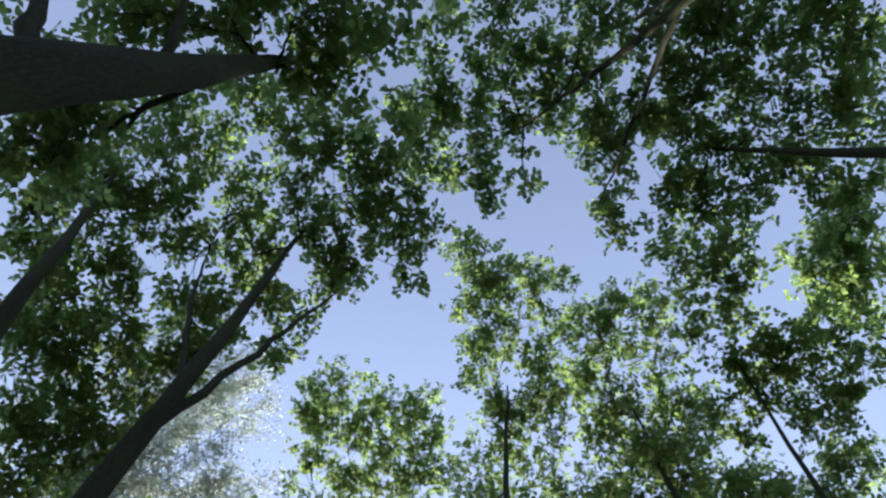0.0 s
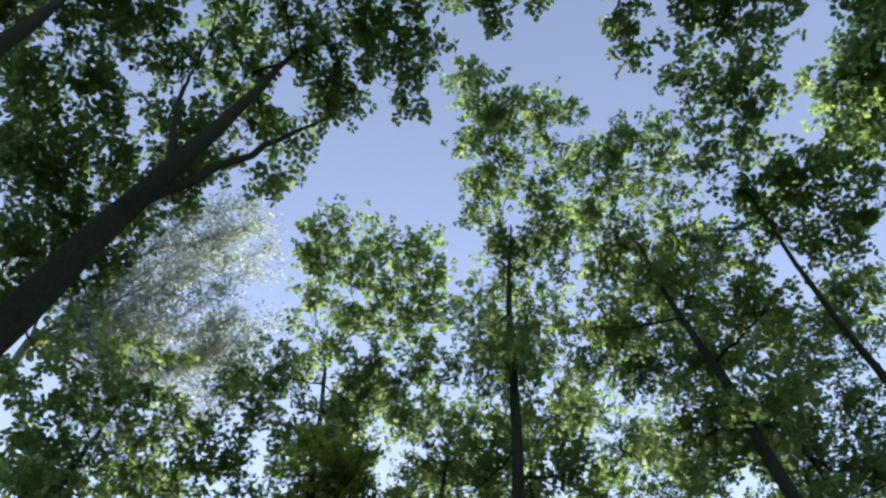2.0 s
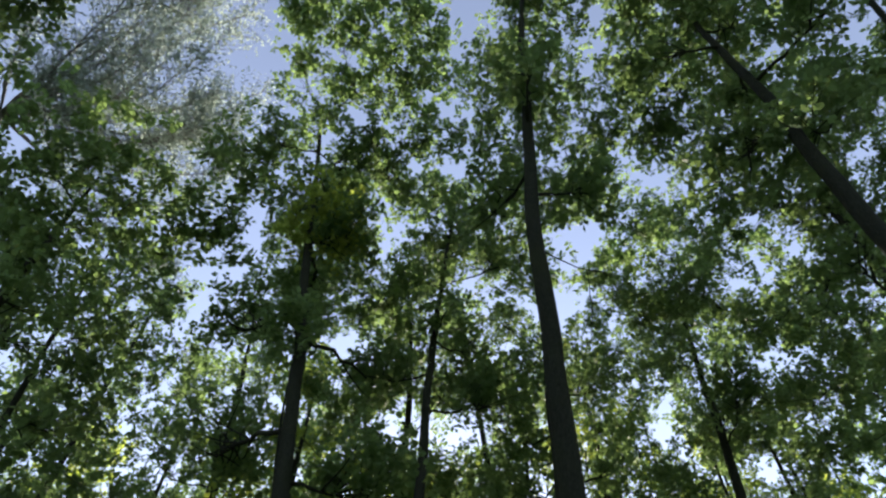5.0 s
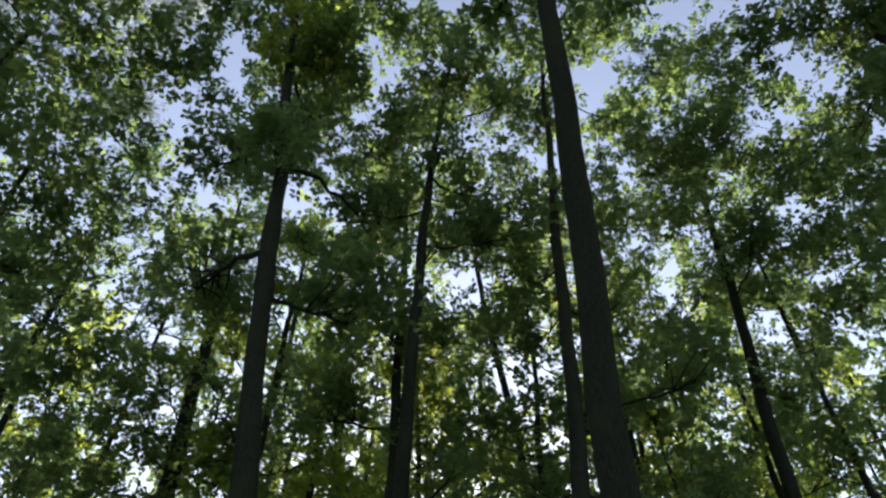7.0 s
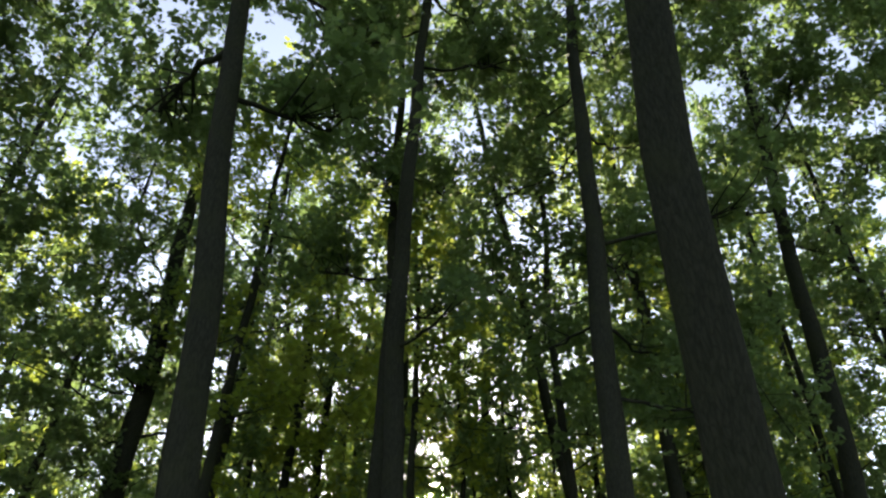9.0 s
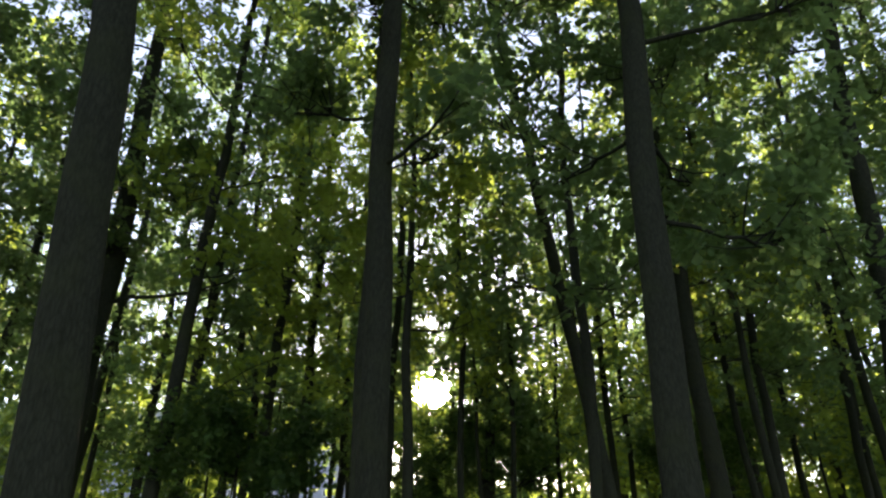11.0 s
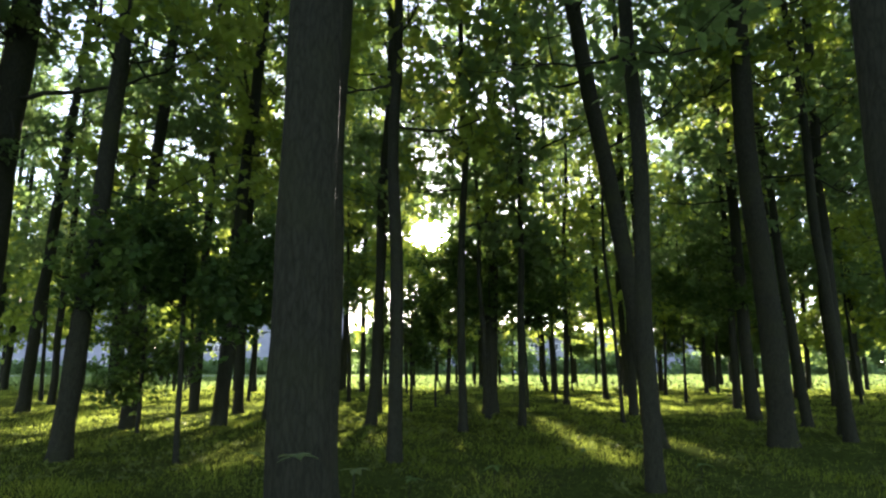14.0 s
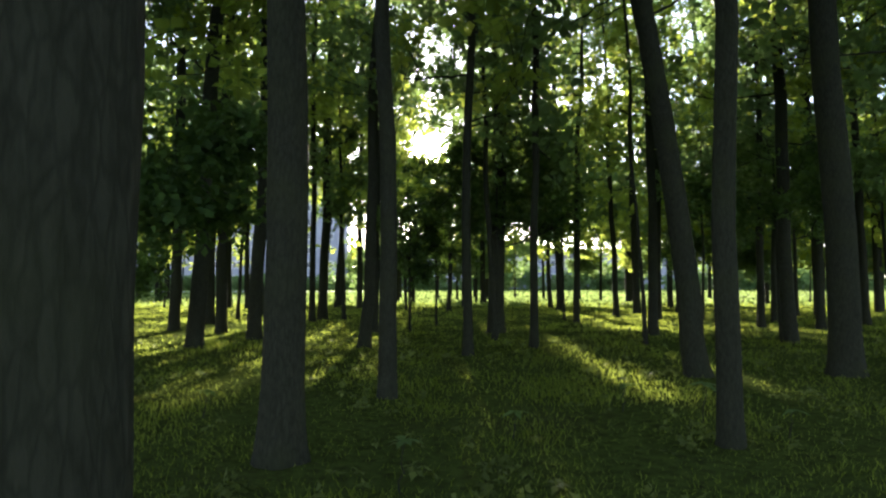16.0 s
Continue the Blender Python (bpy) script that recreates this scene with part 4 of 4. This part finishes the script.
# low leafy growth between the far trunks, up to the closed edge of the wood
rng = np.random.default_rng(64)
n = 9000
p = np.stack([rng.uniform(-1, 1, n), rng.uniform(42, 66, n), 2.7 + 8 * rng.uniform(0, 1, n) ** 1.1], -1)
p[:, 0] *= p[:, 1] * 0.85
keep = np.array([noise.noise(Vector((a * 0.25, b * 0.25, c * 0.35))) for a, b, c in p]) + rng.normal(0, 0.12, n) > 0.0
p = p[keep]
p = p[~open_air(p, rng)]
v, f = leaves(p, 0.37, BROAD, rng, 0.4, 10)
link_mesh("far_wood", v, f, LEAF_BACKLIT, kind="stuff", smooth=False)
tagged(bpy.data.objects["far_wood"], "dense green edge of the wood far behind the trunks", "wood", kind="stuff")
rng = np.random.default_rng(65)
n = 2600
p = np.stack([rng.uniform(-95, 95, n), rng.uniform(125, 135, n), 0.3 + 3.4 * rng.uniform(0, 1, n)], -1)
p[p[:, 0] < -12, 2] *= 0.4
keep = np.array([noise.noise(Vector((a * 0.12, 4.0, c * 0.2))) for a, b, c in p]) + rng.normal(0, 0.1, n) + 0.02 * (4 - p[:, 2]) > -0.16
v, f = leaves(p[keep], 1.0, BROAD, rng, 0.6, 9)
link_mesh("hedge", v, f, LEAF, kind="stuff", smooth=False)
tagged(bpy.data.objects["hedge"], "tall green hedge of bushes beyond the wood", "hedge", kind="stuff")

# the wooded skyline beyond the houses
rng = np.random.default_rng(66)
n = 2600
p = np.stack([rng.uniform(-130, 150, n), rng.uniform(170, 182, n), rng.uniform(0, 1, n)], -1)
top = np.array([9.0 + 2.0 * noise.noise(Vector((a * 0.05, 1.0, 0))) + 1.6 * noise.noise(Vector((a * 0.21, 2.0, 0))) for a in p[:, 0]])
p[:, 2] = 0.4 + p[:, 2] * top
v, f = leaves(p, 1.9, BROAD, rng, 0.8, 12)
link_mesh("far_trees", v, f, LEAF, kind="stuff", smooth=False)
tagged(bpy.data.objects["far_trees"], "hazy green row of trees on the skyline beyond the houses", "trees", kind="stuff")


def seedling(x, y, tall, count, size, seed, mat=LEAF_BACKLIT):
    """A knee-high seedling: a thin stem and a whorl of broad leaves at its top."""
    rng = np.random.default_rng(seed)
    root = tagged(new("seedling"), "young tree seedling with a whorl of broad pale leaves", "seedling", "seedlings")
    root.location = (x, y, 0)
    s = np.linspace(0, 1, 8)[:, None]
    line = np.array([0, 0, -0.02]) * (1 - s) + np.array([0.03, -0.02, tall]) * s + rng.normal(0, 0.006, (8, 3))
    v, f = tube(line, np.linspace(0.008, 0.003, 8), 6)
    link_mesh("stem", v, f, BARK_THIN, root)
    for k in range(count):
        a = k * 2 * np.pi / count + rng.uniform(-0.3, 0.3)
        along = np.array([np.cos(a), np.sin(a), rng.uniform(-0.35, 0.25)])
        side = np.array([-np.sin(a), np.cos(a), rng.uniform(-0.3, 0.3)])
        q = np.linspace(0, 1, 7)
        half = 0.24 * np.sin(np.pi * q ** 0.8) * (1 + 0.12 * np.cos(q * 18))
        mid = along[None] * q[:, None] + np.array([0, 0, -0.25])[None] * (q ** 2)[:, None]
        rows = np.stack([mid - side * half[:, None] + [0, 0, 0.05], mid, mid + side * half[:, None] + [0, 0, 0.05]], 1)
        co = line[-1] + rows.reshape(-1, 3) * size * rng.uniform(0.8, 1.15)
        i = np.arange(6)[:, None] * 3
        quads = np.concatenate([np.concatenate([i, i + 1, i + 4, i + 3], 1), np.concatenate([i + 1, i + 2, i + 5, i + 4], 1)])
        link_mesh("leaf", co, quads, mat, root)
    return root


seedling(-0.53, 16.4, 1.05, 5, 0.085, 1, LEAF_SPROUT)
seedling(-0.33, 16.45, 1.0, 4, 0.06, 2, LEAF_SPROUT)
seedling(-0.3, 20.2, 0.35, 6, 0.12, 3, LEAF)
seedling(2.5, 22.2, 0.4, 6, 0.14, 4, LEAF)
seedling(1.9, 22.8, 0.3, 5, 0.12, 5, LEAF)
seedling(0.6, 21.6, 0.25, 6, 0.12, 6, LEAF)
seedling(2.9, 21.4, 0.3, 6, 0.12, 7, LEAF)
seedling(-2.4, 22.4, 0.3, 6, 0.13, 8, LEAF)

# ---- grass and weeds ----
rng = np.random.default_rng(31)
n = 230000
gy = 17.2 + 42 * rng.uniform(0, 1, n) ** 1.9
gx = (gy - 12) * rng.uniform(-0.85, 0.85, n)
tuft = np.array([noise.noise(Vector((a * 0.9, b * 0.9, 7))) for a, b in zip(gx, gy)])
keep = tuft + rng.normal(0, 0.35, n) > -0.15
gx, gy, tuft = gx[keep], gy[keep], tuft[keep]
n = len(gx)
tall = (0.045 + 0.04 * rng.uniform(0, 1, n) + 0.05 * np.clip(tuft, 0, 1)) * (1 + (gy - 17) * 0.015)
wide = 0.0055 * (1 + (gy - 17) * 0.06)
turn = rng.uniform(0, 2 * np.pi, n)
tip = np.stack([gx, gy, tall - 0.03], -1) + rng.normal(0, 0.45, (n, 3)) * tall[:, None] * [1, 1, 0.1]
side = np.stack([np.cos(turn), np.sin(turn), 0 * turn], -1) * wide[:, None]
foot = np.stack([gx, gy, 0 * gx - 0.03], -1)
link_mesh("grass", np.stack([foot - side, foot + side, tip], 1).reshape(-1, 3), np.arange(3 * n).reshape(n, 3), GRASS, kind="stuff", smooth=False)
tagged(bpy.data.objects["grass"], "short sunlit grass blades between the trunks", "grass", kind="stuff")

# the open lawn beyond the wood
rng = np.random.default_rng(33)
n = 26000
gy = rng.uniform(52, 124, n)
gx = (gy - 8) * rng.uniform(-0.75, 0.75, n)
tall = rng.uniform(0.1, 0.2, n)
turn = rng.uniform(0, 2 * np.pi, n)
side = np.stack([np.cos(turn), np.sin(turn), 0 * turn], -1) * (0.04 + 0.0012 * gy)[:, None]
foot = np.stack([gx, gy, 0 * gx - 0.02], -1)
tip = foot + np.stack([0 * gx, 0 * gx, tall], -1) + rng.normal(0, 0.06, (n, 3))
link_mesh("lawn_grass", np.stack([foot - side, foot + side, tip], 1).reshape(-1, 3), np.arange(3 * n).reshape(n, 3), LAWN, kind="stuff", smooth=False)
tagged(bpy.data.objects["lawn_grass"], "sunlit open lawn of pale green grass beyond the wood", "grass", kind="stuff")

# broad-leaved weeds close to the soil
rng = np.random.default_rng(32)
n = 3000
wy = 17.4 + 14 * rng.uniform(0, 1, n) ** 1.6
wx = (wy - 12) * rng.uniform(-0.8, 0.8, n)
patch = np.array([noise.noise(Vector((a * 0.6, b * 0.6, 11))) for a, b in zip(wx, wy)])
keep = patch > 0.02
p = np.stack([wx, wy, 0 * wx + 0.06], -1)[keep]
v, f = leaves(p, 0.075, LOBED, rng, 0.06, 7, 0.2)
v[:, 2] = np.maximum(v[:, 2], 0.005)
link_mesh("weeds", v, f, LEAF_WEED, kind="stuff", smooth=False)
tagged(bpy.data.objects["weeds"], "low broad-leaved weeds growing in the shady grass", "weeds", kind="stuff")
